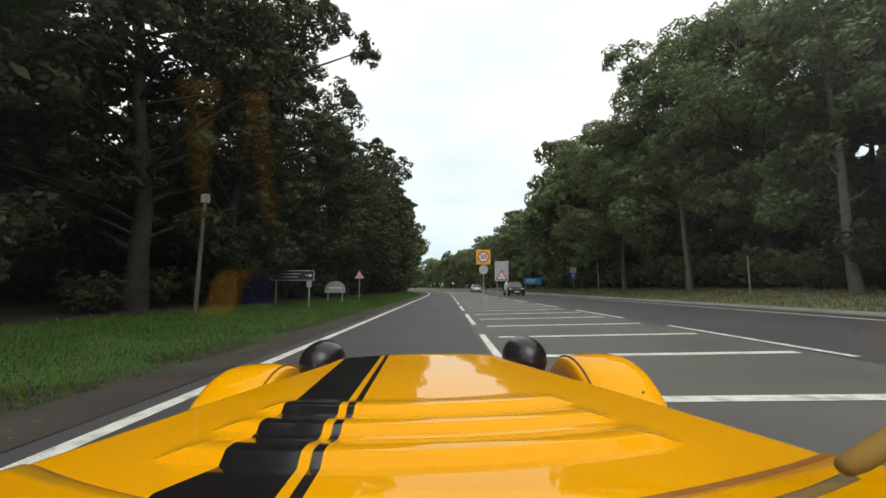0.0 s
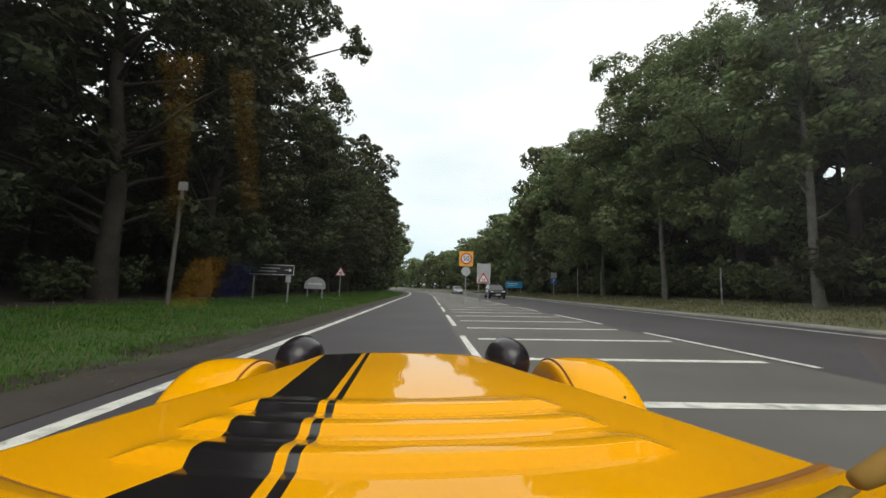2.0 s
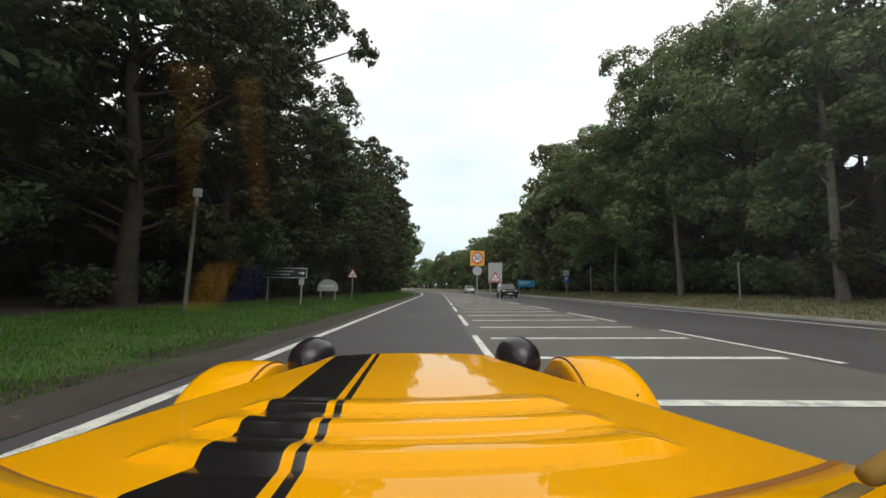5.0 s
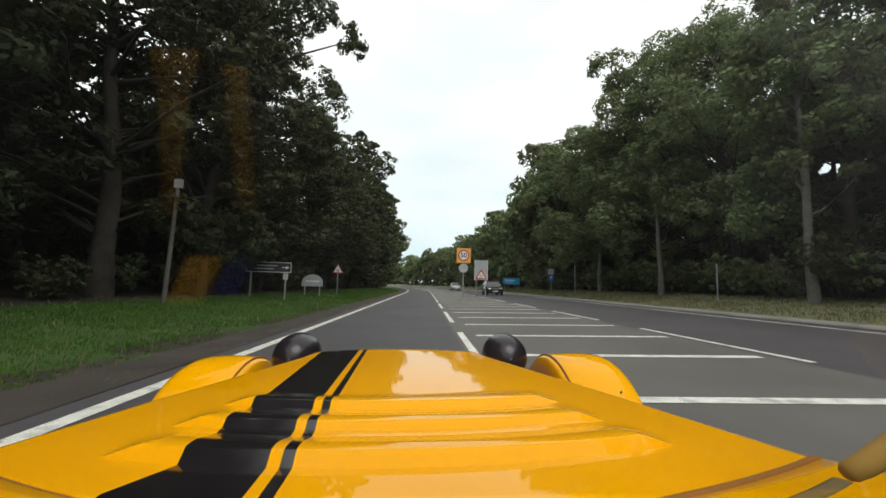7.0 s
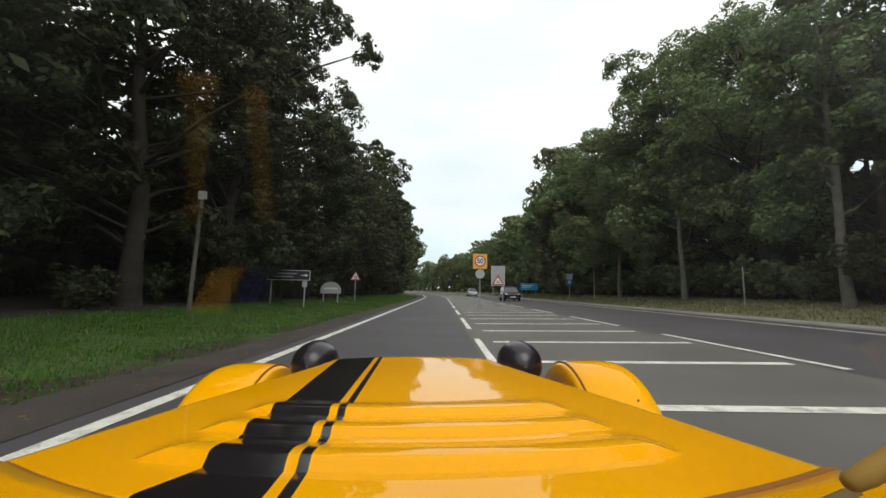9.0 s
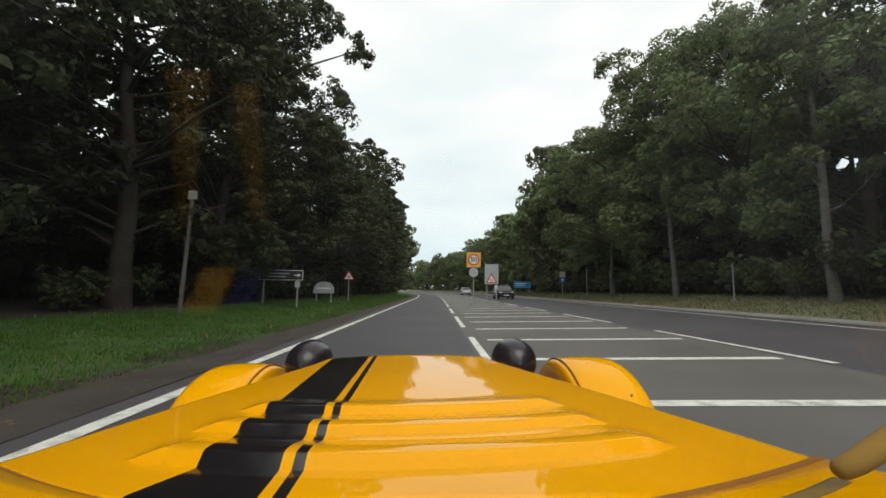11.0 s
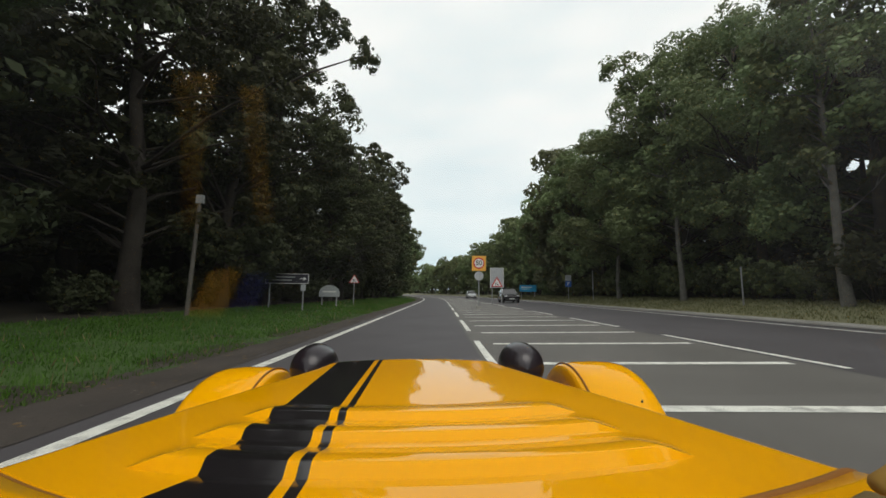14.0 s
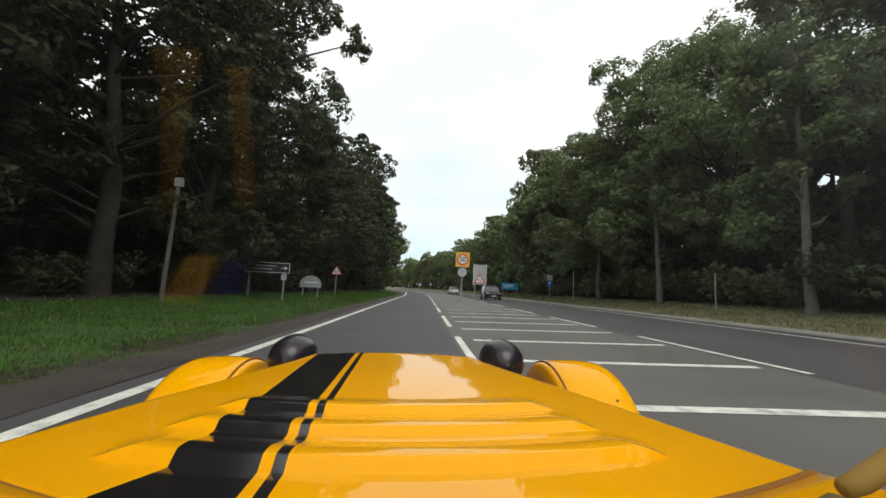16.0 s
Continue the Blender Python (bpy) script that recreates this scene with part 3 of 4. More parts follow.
# place ahead, reach to either side, rise
LOUVRES = [(0.644, 0.284, 0.284, 1.2), (0.542, 0.308, 0.306, 1.3), (0.442, 0.344, 0.322, 1.35)]
FRONT = 1.365


def mid(v):
    """The bonnet's middle line."""
    return -0.024 - 0.045 * (v - 0.475)


def half_width(v):
    for (a, wa), (b, wb) in zip(HALF, HALF[1:]):
        if v <= b:
            return wa + (wb - wa) * (v - a) / (b - a)
    return HALF[-1][1]


def sweep(base, x):
    """How far a row of the skin runs ahead of its middle towards the sides, as the scoops do."""
    wide = 0.345 + (0.292 - 0.345) * min(1.0, max(0.0, (base - 0.450) / 0.200))
    fade = min(1.0, max(0.0, (FRONT - base) / 0.55))
    return 0.058 * min(2.6, (x / wide) ** 2) * fade


def run_out(x, d, wide):
    """1 along a scoop, falling to 0 at its pointed ends."""
    return min(1.0, max(0.0, (wide - abs(x)) / (0.040 + 0.7 * max(0.0, d))))


def pull(base, x):
    """How far the crest of a scoop draws back to its lower edge where it runs out."""
    for yk, right, left, rise in LOUVRES:
        d = base - yk
        wk = right if x > 0 else left
        if LIP[0] < d < LIP[-1]:
            e = run_out(x, d, wk)
            fade = max(0.0, 1 - max(0.0, abs(x) - wk) / 0.05)
            return fade * (1 - e) * ((d - LIP[0]) if d <= 0 else -LIP[0] * (1 - d / LIP[-1])) * 0.9
    return 0.0


def top(u, v, base=None):
    """Height of the bonnet's skin; u from -1 to 1 across, v metres ahead, base: v of the same row on the middle line."""
    z = EYE - (0.175 + 0.0441 * v) - (0.013 - 0.004 * min(1.0, max(0.0, (v - 0.5) / 0.8))) * u * u - 0.05 * max(0.0, abs(u) - 0.93) ** 2 / 0.005 * 0.12
    z += 0.0045 * min(1.0, max(0.0, (v - 0.7) / 0.6)) - 0.7 * max(0.0, v - 1.31) ** 2
    x = u * half_width(v)
    if base is None:
        return z
    for yk, right, left, rise in LOUVRES:
        # a pressed scoop: rises towards the driver, crests, then drops at its rear lip
        d = base - yk
        if d <= LIP[0] or d >= LIP[-1]:
            continue
        e = run_out(x, d, right if x > 0 else left)
        for d0, d1, h0, h1 in zip(LIP, LIP[1:], LIFT, LIFT[1:]):
            if d0 <= d <= d1:
                z += rise * e * (h0 + (h1 - h0) * (d - d0) / (d1 - d0))
                break
    return z


def seam(u):
    """Where the bonnet's rear edge lies."""
    return 0.312 + (0.158 if u > 0 else 0.202) * abs(u) ** (1.45 if u > 0 else 1.35)


ROWS = [0.405]
for yk, right, left, rise in sorted(LOUVRES):
    ROWS += [yk + d for d in LIP if yk + d > ROWS[-1] + 0.0008]
ROWS += [ROWS[-1] + (FRONT - ROWS[-1]) * i / 70 for i in range(1, 71)]
vs, fs = [], []
NU, LEAD = 160, 16
for j in range(LEAD):
    for i in range(NU + 1):
        u = -1 + 2 * i / NU
        end = ROWS[0] + sweep(ROWS[0], u * half_width(ROWS[0]))
        v = seam(u) + (end - seam(u)) * j / LEAD
        vs.append((mid(v) + u * half_width(v), v, top(u, v)))
for base in ROWS:
    for i in range(NU + 1):
        u = -1 + 2 * i / NU
        x = u * half_width(base)
        v = base + sweep(base, x) - pull(base, x)
        vs.append((mid(v) + u * half_width(v), v, top(u, v, base)))
for j in range(LEAD + len(ROWS) - 1):
    for i in range(NU):
        a = j * (NU + 1) + i
        fs.append((a, a + 1, a + NU + 2, a + NU + 1))
bonnet = mesh_ob("bonnet", vs, fs, M_STRIPED, sports_car, True, "glossy yellow bonnet with louvres and two black stripes")
bonnet.data.set_sharp_from_angle(angle=radians(7))
mod = bonnet.modifiers.new("thickness", "SOLIDIFY")
mod.thickness, mod.offset = 0.006, -1

def rail(name, pts, r, mat, parent, seg=8, label=""):
    vs, fs = [], []
    add_limb(vs, fs, [Vector(p) for p in pts], [r] * len(pts), seg)
    return mesh_ob(name, vs, fs, mat, parent, True, label)


# scuttle behind the bonnet's rear edge
vs, fs = [], []
for j in range(9):
    for i in range(61):
        u = -1.06 + 2.12 * i / 60
        v = seam(u) - 0.008 - (seam(u) - 0.30) * j / 8
        vs.append((mid(v) + u * half_width(max(0.2, v)), v, top(max(-1, min(1, u)), max(0.3, v)) + 0.003 - 0.35 * max(0, abs(u) - 1) + 0.012 * j / 8))
for j in range(8):
    for i in range(60):
        a = j * 61 + i
        fs.append((a, a + 61, a + 62, a + 1))
scuttle = mesh_ob("scuttle", vs, fs, M_STRIPED, sports_car, True, "yellow scuttle panel behind the bonnet")
scuttle.modifiers.new("thickness", "SOLIDIFY").thickness = 0.006

# windscreen: thin glass, veiled by dust and painted glare, that mirrors a little of the cockpit
m, n, l, b = shader("windscreen_glass", 0.1)
tp = n.new("ShaderNodeBsdfTransparent")
tp.inputs["Color"].default_value = (0.985, 0.98, 0.955, 1)
gl = n.new("ShaderNodeBsdfGlossy")
gl.inputs["Roughness"].default_value = 0.06
du = n.new("ShaderNodeBsdfTranslucent")
du.inputs["Color"].default_value = (0.8, 0.8, 0.85, 1)
mg, md = n.new("ShaderNodeMixShader"), n.new("ShaderNodeMixShader")
tc, nz, mr = n.new("ShaderNodeTexCoord"), n.new("ShaderNodeTexNoise"), n.new("ShaderNodeMapRange")
nz.inputs["Scale"].default_value, nz.inputs["Detail"].default_value = 7.0, 3
mr.inputs["From Min"].default_value, mr.inputs["From Max"].default_value = 0.3, 0.7
mr.inputs["To Min"].default_value, mr.inputs["To Max"].default_value = 0.005, 0.012
mg.inputs["Fac"].default_value = 0.08
l.new(tc.outputs["Object"], nz.inputs["Vector"])
l.new(nz.outputs["Fac"], mr.inputs["Value"])
# veil thickens upwards and towards the sides, standing in for reflected glare
sz, hz, mz = n.new("ShaderNodeSeparateXYZ"), n.new("ShaderNodeMapRange"), n.new("ShaderNodeMath")
hz.inputs["From Min"].default_value, hz.inputs["From Max"].default_value = 0.92, 1.04
hz.inputs["To Min"].default_value = 0.03
mz.operation = "MULTIPLY"
l.new(tc.outputs["Object"], sz.inputs[0])
l.new(sz.outputs["Z"], hz.inputs["Value"])
l.new(mr.outputs["Result"], mz.inputs[0])
l.new(hz.outputs["Result"], mz.inputs[1])
ax, sx, mx = n.new("ShaderNodeMath"), n.new("ShaderNodeMapRange"), n.new("ShaderNodeMath")
ax.operation, mx.operation = "ABSOLUTE", "MULTIPLY"
sx.inputs["From Min"].default_value, sx.inputs["From Max"].default_value = 0.08, 0.30
sx.inputs["To Min"].default_value, sx.inputs["To Max"].default_value = 0.8, 2.8
off = n.new("ShaderNodeMath")
off.inputs[1].default_value = 0.05
l.new(sz.outputs["X"], off.inputs[0])
l.new(off.outputs[0], ax.inputs[0])
l.new(ax.outputs[0], sx.inputs["Value"])
l.new(mz.outputs[0], mx.inputs[0])
l.new(sx.outputs["Result"], mx.inputs[1])
l.new(mx.outputs[0], md.inputs["Fac"])
l.new(tp.outputs[0], mg.inputs[1])
l.new(gl.outputs[0], mg.inputs[2])
l.new(mg.outputs[0], md.inputs[1])
l.new(du.outputs[0], md.inputs[2])
l.new(md.outputs[0], n["Material Output"].inputs["Surface"])
M_SCREEN = m
windscreen = mesh_ob("windscreen", [(-0.62, 0.31, 0.797), (0.53, 0.31, 0.797), (0.50, 0.075, 1.267), (-0.59, 0.075, 1.267)], [(0, 1, 2, 3)], M_SCREEN, sports_car, False, "flat windscreen glass with a pale veil of dust and glare")
windscreen.visible_shadow = False
M_TRIM = plain("black_trim", (0.018, 0.017, 0.018), 0.6)
rail("screen_seal", [(-0.62, 0.312, 0.793), (0.53, 0.312, 0.793)], 0.006, M_RUBBER, windscreen, 8, "black rubber seal")
rail("screen_frame", [(-0.62, 0.31, 0.797), (-0.59, 0.075, 1.267), (0.50, 0.075, 1.267), (0.53, 0.31, 0.797)], 0.010, M_TRIM, windscreen, 8, "black windscreen frame")

# cockpit: dark tub, passenger seat with yellow harness
box("dashboard", (MID, 0.245, 0.745), (1.1, 0.10, 0.07), M_TRIM, sports_car, 0.015, "black dashboard")
box("cockpit_floor", (MID, -0.40, 0.17), (1.36, 1.3, 0.03), M_TRIM, sports_car)
# sides raised so that the road is not mirrored in the screen
for sx in (-1, 1):
    box("cockpit_side", (MID + sx * 0.70, -0.46, 0.53), (0.04, 1.14, 0.76), M_TRIM, sports_car, 0.01)
# unseen black panels added to keep the yellow sides out of the screen's reflection
for sx in (-1, 1):
    box("reflection_block", (MID + sx * 0.535, 0.17, 0.515), (0.02, 0.36, 0.51), M_TRIM, sports_car, 0.004)
box("rear_bulkhead", (MID, -1.05, 0.53), (1.44, 0.04, 0.80), M_TRIM, sports_car, 0.01)
seat = box("seat_cushion", (-0.42, -0.28, 0.25), (0.46, 0.46, 0.13), M_TRIM, sports_car, 0.04, "black seat cushion")
back = box("seat_back", (-0.50, -0.625, 0.55), (0.56, 0.08, 0.66), M_TRIM, sports_car, 0.03, "black seat back", Matrix.Rotation(radians(24), 4, "X"))
M_BELT = plain("yellow_webbing", (0.82, 0.40, 0.02), 0.7)
M_TAG = plain("blue_tag", (0.03, 0.035, 0.22), 0.5)


def seat_y(z):
    return -0.585 - (z - 0.60) * 0.45


def belt(x0, z0, x1, z1, w0, w1, label):
    pts = []
    for k in range(9):
        t = k / 8
        x, z, w = x0 + (x1 - x0) * t, z0 + (z1 - z0) * t, w0 + (w1 - w0) * t ** 3
        pts += [(x - w / 2, seat_y(z) + 0.012, z), (x + w / 2, seat_y(z) + 0.012, z)]
    ob = mesh_ob("harness_strap", pts, [(2 * k, 2 * k + 1, 2 * k + 3, 2 * k + 2) for k in range(8)], M_BELT, back, True, label)
    ob.modifiers.new("thickness", "SOLIDIFY").thickness = 0.004


belt(-0.705, 0.36, -0.595, 0.75, 0.050, 0.115, "yellow harness strap")
belt(-0.49, 0.38, -0.46, 0.72, 0.05, 0.06, "yellow harness strap")
box("lap_pad", (-0.572, -0.27, 0.325), (0.085, 0.15, 0.02), M_BELT, seat, 0.006, "yellow lap pad")
box("buckle", (-0.480, -0.275, 0.325), (0.065, 0.12, 0.02), M_TAG, seat, 0.006, "dark blue buckle tag")

# mirror arm beside the screen
M_ARM = plain("dull_orange_paint", (0.33, 0.185, 0.026), 0.8)
vs, fs = [], []
path = [(0.3215, 0.303, 0.8316), (0.323, 0.3025, 0.8325), (0.326, 0.302, 0.8345), (0.336, 0.30, 0.840), (0.3534, 0.30, 0.849), (0.379, 0.30, 0.862), (0.46, 0.30, 0.902), (0.545, 0.285, 0.955)]
add_limb(vs, fs, [Vector(q) for q in path], [0.001, 0.005, 0.0072, 0.008, 0.0085, 0.009, 0.009, 0.009], 14)
mesh_ob("mirror_arm", vs, fs, M_ARM, sports_car, True, "dull orange mirror arm")


M_EDGE_BROWN = plain("brown_edge", (0.27, 0.098, 0.003), 0.7)
# brown line gives the bonnet's turned rear edge its shade as colour
for side, thick in ((-1, 0.0022), (1, 0.0060)):
    rail("bonnet_edge_shade", [(mid(seam(u)) + u * half_width(seam(u)), seam(u) - 0.004, top(u, seam(u)) - 0.001) for u in [side * i / 20 for i in range(21)]], thick, M_EDGE_BROWN, sports_car, 8, "thin orange-brown line painted for the shaded bonnet edge")
# greyish foot rail of the screen, laid over the scuttle
vs, fs = [], []
for i in range(25):
    u = 0.25 + 0.55 * i / 24
    for k, lift in ((0, 0.000), (0.3, 0.0012), (0.7, 0.0012), (1, 0.000)):
        v = seam(u) - (0.066 - 0.038 * u) - 0.015 * k
        vs.append((mid(v) + u * half_width(v), v, top(u, max(0.3, v)) + 0.0036 + 0.012 * (seam(u) - 0.008 - v) / (seam(u) - 0.30) + lift))
for i in range(24):
    for k in range(3):
        a = i * 4 + k
        fs.append((a, a + 4, a + 5, a + 1))
M_RAIL = plain("weathered_rail", (0.17, 0.115, 0.035), 0.6)
mesh_ob("screen_rail", vs, fs, M_RAIL, sports_car, True, "dull grey-brown screen rail").modifiers.new("thickness", "SOLIDIFY").thickness = -0.003

# side panels and nose
for side in (-1, 1):
    vs, fs = [], []
    for j in range(25):
        v = 0.1 + (FRONT - 0.1) * j / 24
        w = half_width(max(0.2, v))
        z = top(side, max(0.42, v))
        for k, (dw, dz) in enumerate(((-0.004, -0.004), (0.004, -0.03), (0.0, -0.12), (-0.01, -0.28), (-0.05, -0.40))):
            vs.append((mid(v) + side * (w + dw), v, z + dz))
    for j in range(24):
        for k in range(4):
            a = j * 5 + k
            fs.append((a, a + 1, a + 6, a + 5))
    p = mesh_ob("side_panel", vs, fs, M_YELLOW, sports_car, True)
    p.modifiers.new("thickness", "SOLIDIFY").thickness = 0.005
vs, fs = [], []
for j in range(13):
    s = j / 12
    v = FRONT + 0.004 + 0.42 * s
    w, h = 0.258 * (1 - 0.35 * s * s), 0.21 * (1 - 0.45 * s * s)
    zc = EYE - 0.462 - 0.07 * s
    for k in range(24):
        a = 2 * math.pi * k / 24
        c, d = math.cos(a), math.sin(a)
        vs.append((MID + w * math.copysign(abs(c) ** 0.5, c), v, zc + h * math.copysign(abs(d) ** 0.6, d)))
for j in range(12):
    for k in range(24):
        a, b = j * 24 + k, j * 24 + (k + 1) % 24
        fs.append((a, b, b + 24, a + 24))
mesh_ob("nose_cone", vs, fs, M_STRIPED, sports_car, True, "rounded yellow nose cone with black stripe").modifiers.new("thickness", "SOLIDIFY").thickness = 0.006
box("floor_pan", (MID, 0.55, 0.30), (0.62, 1.5, 0.04), M_BLACK, sports_car, 0.01)


def wing(side):
    """Cycle wing: a curved skin over the wheel with a rolled bead and down-turned edges."""
    cx, cy, cz, r, w = MID + side * (0.672 if side > 0 else 0.645), 1.46, 0.362 if side > 0 else 0.352, 0.34, 0.131 if side > 0 else 0.124
    half = [(-w, -0.12), (-w + 0.002, -0.014), (-w + 0.012, -0.002), (-w * 0.5, 0.008), (0, 0.010), (w * 0.4, 0.008), (w * 0.66, 0.003), (w * 0.84, -0.008), (w * 0.96, -0.030), (w, -0.070)]
    prof = half if side > 0 else [(-x, d) for x, d in half[::-1]]
    vs, fs = [], []
    N = 40
    for j in range(N + 1):
        a = radians(-70 + 150 * j / N)
        for k, (x, dr) in enumerate(prof):
            vs.append((cx + x, cy - (r + dr) * math.sin(-a), cz + (r + dr) * math.cos(a)))
    m = len(prof)
    for j in range(N):
        for k in range(m - 1):
            a = j * m + k
            fs.append((a, a + 1, a + m + 1, a + m))
    ob = mesh_ob("front_wing", vs, fs, M_YELLOW, sports_car, True, "curved yellow cycle wing")
    ob.modifiers.new("thickness", "SOLIDIFY").thickness = 0.004
    inner = -side * (w - 0.022)
    rail("bead", [(cx + inner, cy + (r + 0.004) * math.sin(radians(t)), cz + (r + 0.004) * math.cos(radians(t))) for t in range(-70, 81, 5)], 0.0032, M_EDGE_BROWN, ob, 6, "dark piping")
    t = radians(-40)
    tube("bolt", (cx + side * 0.044, cy + (r + 0.008) * math.sin(t), cz + (r + 0.008) * math.cos(t)), (cx + side * 0.044, cy + (r + 0.016) * math.sin(t), cz + (r + 0.016) * math.cos(t)), 0.0032, 0.003, M_BLACK, ob, 8)
    tube("wing_stay", (cx - side * 0.05, cy, cz), (cx - side * 0.05, cy, cz + r), 0.011, 0.011, M_BLACK, ob)
    return ob


def wheel(x, y, r, w, parent):
    prof = [(-w / 2, r * 0.62), (-w / 2, r * 0.92), (-w * 0.36, r), (w * 0.36, r), (w / 2, r * 0.92), (w / 2, r * 0.62)]
    N = 36
    vs, fs = [], []
    for k in range(N):
        a = 2 * math.pi * k / N
        for px, pr in prof:
            vs.append((x + px, y + pr * math.sin(a), r + pr * math.cos(a)))
    m = len(prof)
    for k in range(N):
        for i in range(m - 1):
            a, b = k * m + i, ((k + 1) % N) * m + i
            fs.append((a, a + 1, b + 1, b))
    tyre = mesh_ob("tyre", vs, fs, M_RUBBER, None, True, "black rubber tyre")
    bm = bmesh.new()
    add_tube(bm, (x - w * 0.3, y, r), (x + w * 0.3, y, r), r * 0.63, r * 0.63, 28)
    for k in range(5):
        a = 2 * math.pi * k / 5
        add_box(bm, (x, y + r * 0.3 * math.sin(a), r + r * 0.3 * math.cos(a)), (w * 0.8, 0.05, r * 0.5), 0.0, Matrix.Rotation(-a, 4, "X"))
    hub = empty("wheel", Matrix(), "", "")
    hub.parent = parent
    hub.matrix_world = parent.matrix_world
    tyre.parent = hub
    part("rim", bm, M_STEEL, hub, "alloy rim")
    return hub


for side in (-1, 1):
    wing(side)
    wheel(MID + side * 0.660, 1.46, 0.285, 0.18, sports_car)
    # headlamp pod on a short bracket
    cx, cy, cz, r = MID + side * (0.408 if side > 0 else 0.418), 1.56, EYE - 0.292, 0.087
    vs, fs = [], []
    N = 28
    rings = [(-0.108, 0.002), (-0.107, 0.010), (-0.100, 0.034), (-0.085, 0.058), (-0.060, 0.076), (-0.03, 0.0845), (0.0, 0.087), (0.035, 0.087), (0.042, 0.084)]
    for dy, rr in rings:
        for k in range(N):
            a = 2 * math.pi * k / N
            vs.append((cx + rr * math.cos(a), cy + dy, cz + rr * math.sin(a)))
    for j in range(len(rings) - 1):
        for k in range(N):
            a, b = j * N + k, j * N + (k + 1) % N
            fs.append((a, b, b + N, a + N))
    fs.append(tuple(range(N)))
    pod = mesh_ob("headlamp", vs, fs, M_POD, sports_car, True, "round black headlamp pod")
    rail("lamp_rim", [(cx + 0.079 * math.cos(t), cy + 0.044, cz + 0.079 * math.sin(t)) for t in [2 * math.pi * k / 24 for k in range(25)]], 0.005, M_CHROME, pod, 6, "chrome rim")
    bm = bmesh.new()
    add_tube(bm, (cx, cy + 0.036, cz), (cx, cy + 0.052, cz), 0.082, 0.055, 24)
    part("lens", bm, M_GLASS, pod, "clear glass lens")
    tube("bracket", (cx, cy, cz - 0.08), (MID + side * 0.25, cy, cz - 0.20), 0.012, 0.014, M_BLACK, pod)

# rear of the car
for side in (-1, 1):
    box("outer_panel", (MID + side * 0.735, -0.50, 0.48), (0.012, 1.30, 0.52), M_YELLOW, sports_car, 0.004)
    wheel(MID + side * 0.80, -0.92, 0.30, 0.21, sports_car)
    vs, fs = [], []
    for j in range(25):
        a = radians(-85 + 170 * j / 24)
        for x, dr in ((-0.13, -0.10), (-0.12, -0.01), (-0.04, 0.012), (0.06, 0.008), (0.12, -0.02), (0.135, -0.07)):
            vs.append((MID + side * (0.845 + x), -0.92 + (0.38 + dr) * math.sin(a), 0.30 + (0.38 + dr) * math.cos(a)))
    for j in range(24):
        for k in range(5):
            a = j * 6 + k
            fs.append((a, a + 1, a + 7, a + 6))
    mesh_ob("rear_wing", vs, fs, M_YELLOW, sports_car, True).modifiers.new("thickness", "SOLIDIFY").thickness = 0.005
    box("tail_lamp", (MID + side * 0.52, -1.22, 0.62), (0.12, 0.05, 0.12), M_RED, sports_car, 0.02, "red tail lamp")
box("tail_panel", (MID, -1.16, 0.52), (1.46, 0.10, 0.50), M_YELLOW, sports_car, 0.03)

# ---- signs and posts ----
def stand(name, x, y, label, category, turn=0.0, group=""):
    bx, by, bz = at(x, y)
    return empty(name, pose(bx, by, bz, 0, 0, turn), label, category, group)


def flat(name, pts, y, thick, mat, parent, label=""):
    """A plate of the given outline in the upright plane, facing back along the road."""
    bm = bmesh.new()
    f = bm.faces.new([bm.verts.new((px, y, pz)) for px, pz in pts])
    r = bmesh.ops.extrude_face_region(bm, geom=[f])
    bmesh.ops.translate(bm, vec=(0, thick, 0), verts=[g for g in r["geom"] if isinstance(g, bmesh.types.BMVert)])
    return part(name, bm, mat, parent, label)


def rect(cx, cz, w, h):
    return [(cx - w / 2, cz - h / 2), (cx + w / 2, cz - h / 2), (cx + w / 2, cz + h / 2), (cx - w / 2, cz + h / 2)]


def disc(cx, cz, r, n=32):
    return [(cx + r * math.cos(2 * math.pi * k / n), cz + r * math.sin(2 * math.pi * k / n)) for k in range(n)]


def ring(name, cx, cz, r0, r1, y, mat, parent, n=36):
    vs, fs = [], []
    for k in range(n):
        a = 2 * math.pi * k / n
        for r in (r0, r1):
            vs += [(cx + r * math.cos(a), y, cz + r * math.sin(a)), (cx + r * math.cos(a), y + 0.006, cz + r * math.sin(a))]
    for k in range(n):
        a, b = 4 * k, 4 * ((k + 1) % n)
        fs += [(a, a + 2, b + 2, b), (a, b, b + 1, a + 1), (a + 2, a + 3, b + 3, b + 2)]
    return mesh_ob(name, vs, fs, mat, parent)


def lettering(text, cx, cz, size, y, mat, parent):
    cu = bpy.data.curves.new("lettering", "FONT")
    cu.body, cu.size, cu.align_x, cu.align_y, cu.extrude, cu.offset = text, size, "CENTER", "CENTER", 0.003, 0.012 * size
    tmp = new("lettering", cu)
    me = bpy.data.meshes.new_from_object(tmp.evaluated_get(bpy.context.evaluated_depsgraph_get()))
    bpy.data.objects.remove(tmp)
    me.materials.clear()
    me.materials.append(mat)
    ob = new("lettering", me)
    ob.parent = parent
    ob.matrix_basis = pose(cx, y, cz, 90, 0, 0)
    return ob


def triangle(cx, cz, s):
    h = s * 0.866
    return [(cx - s / 2, cz - h / 3), (cx + s / 2, cz - h / 3), (cx, cz + 2 * h / 3)]


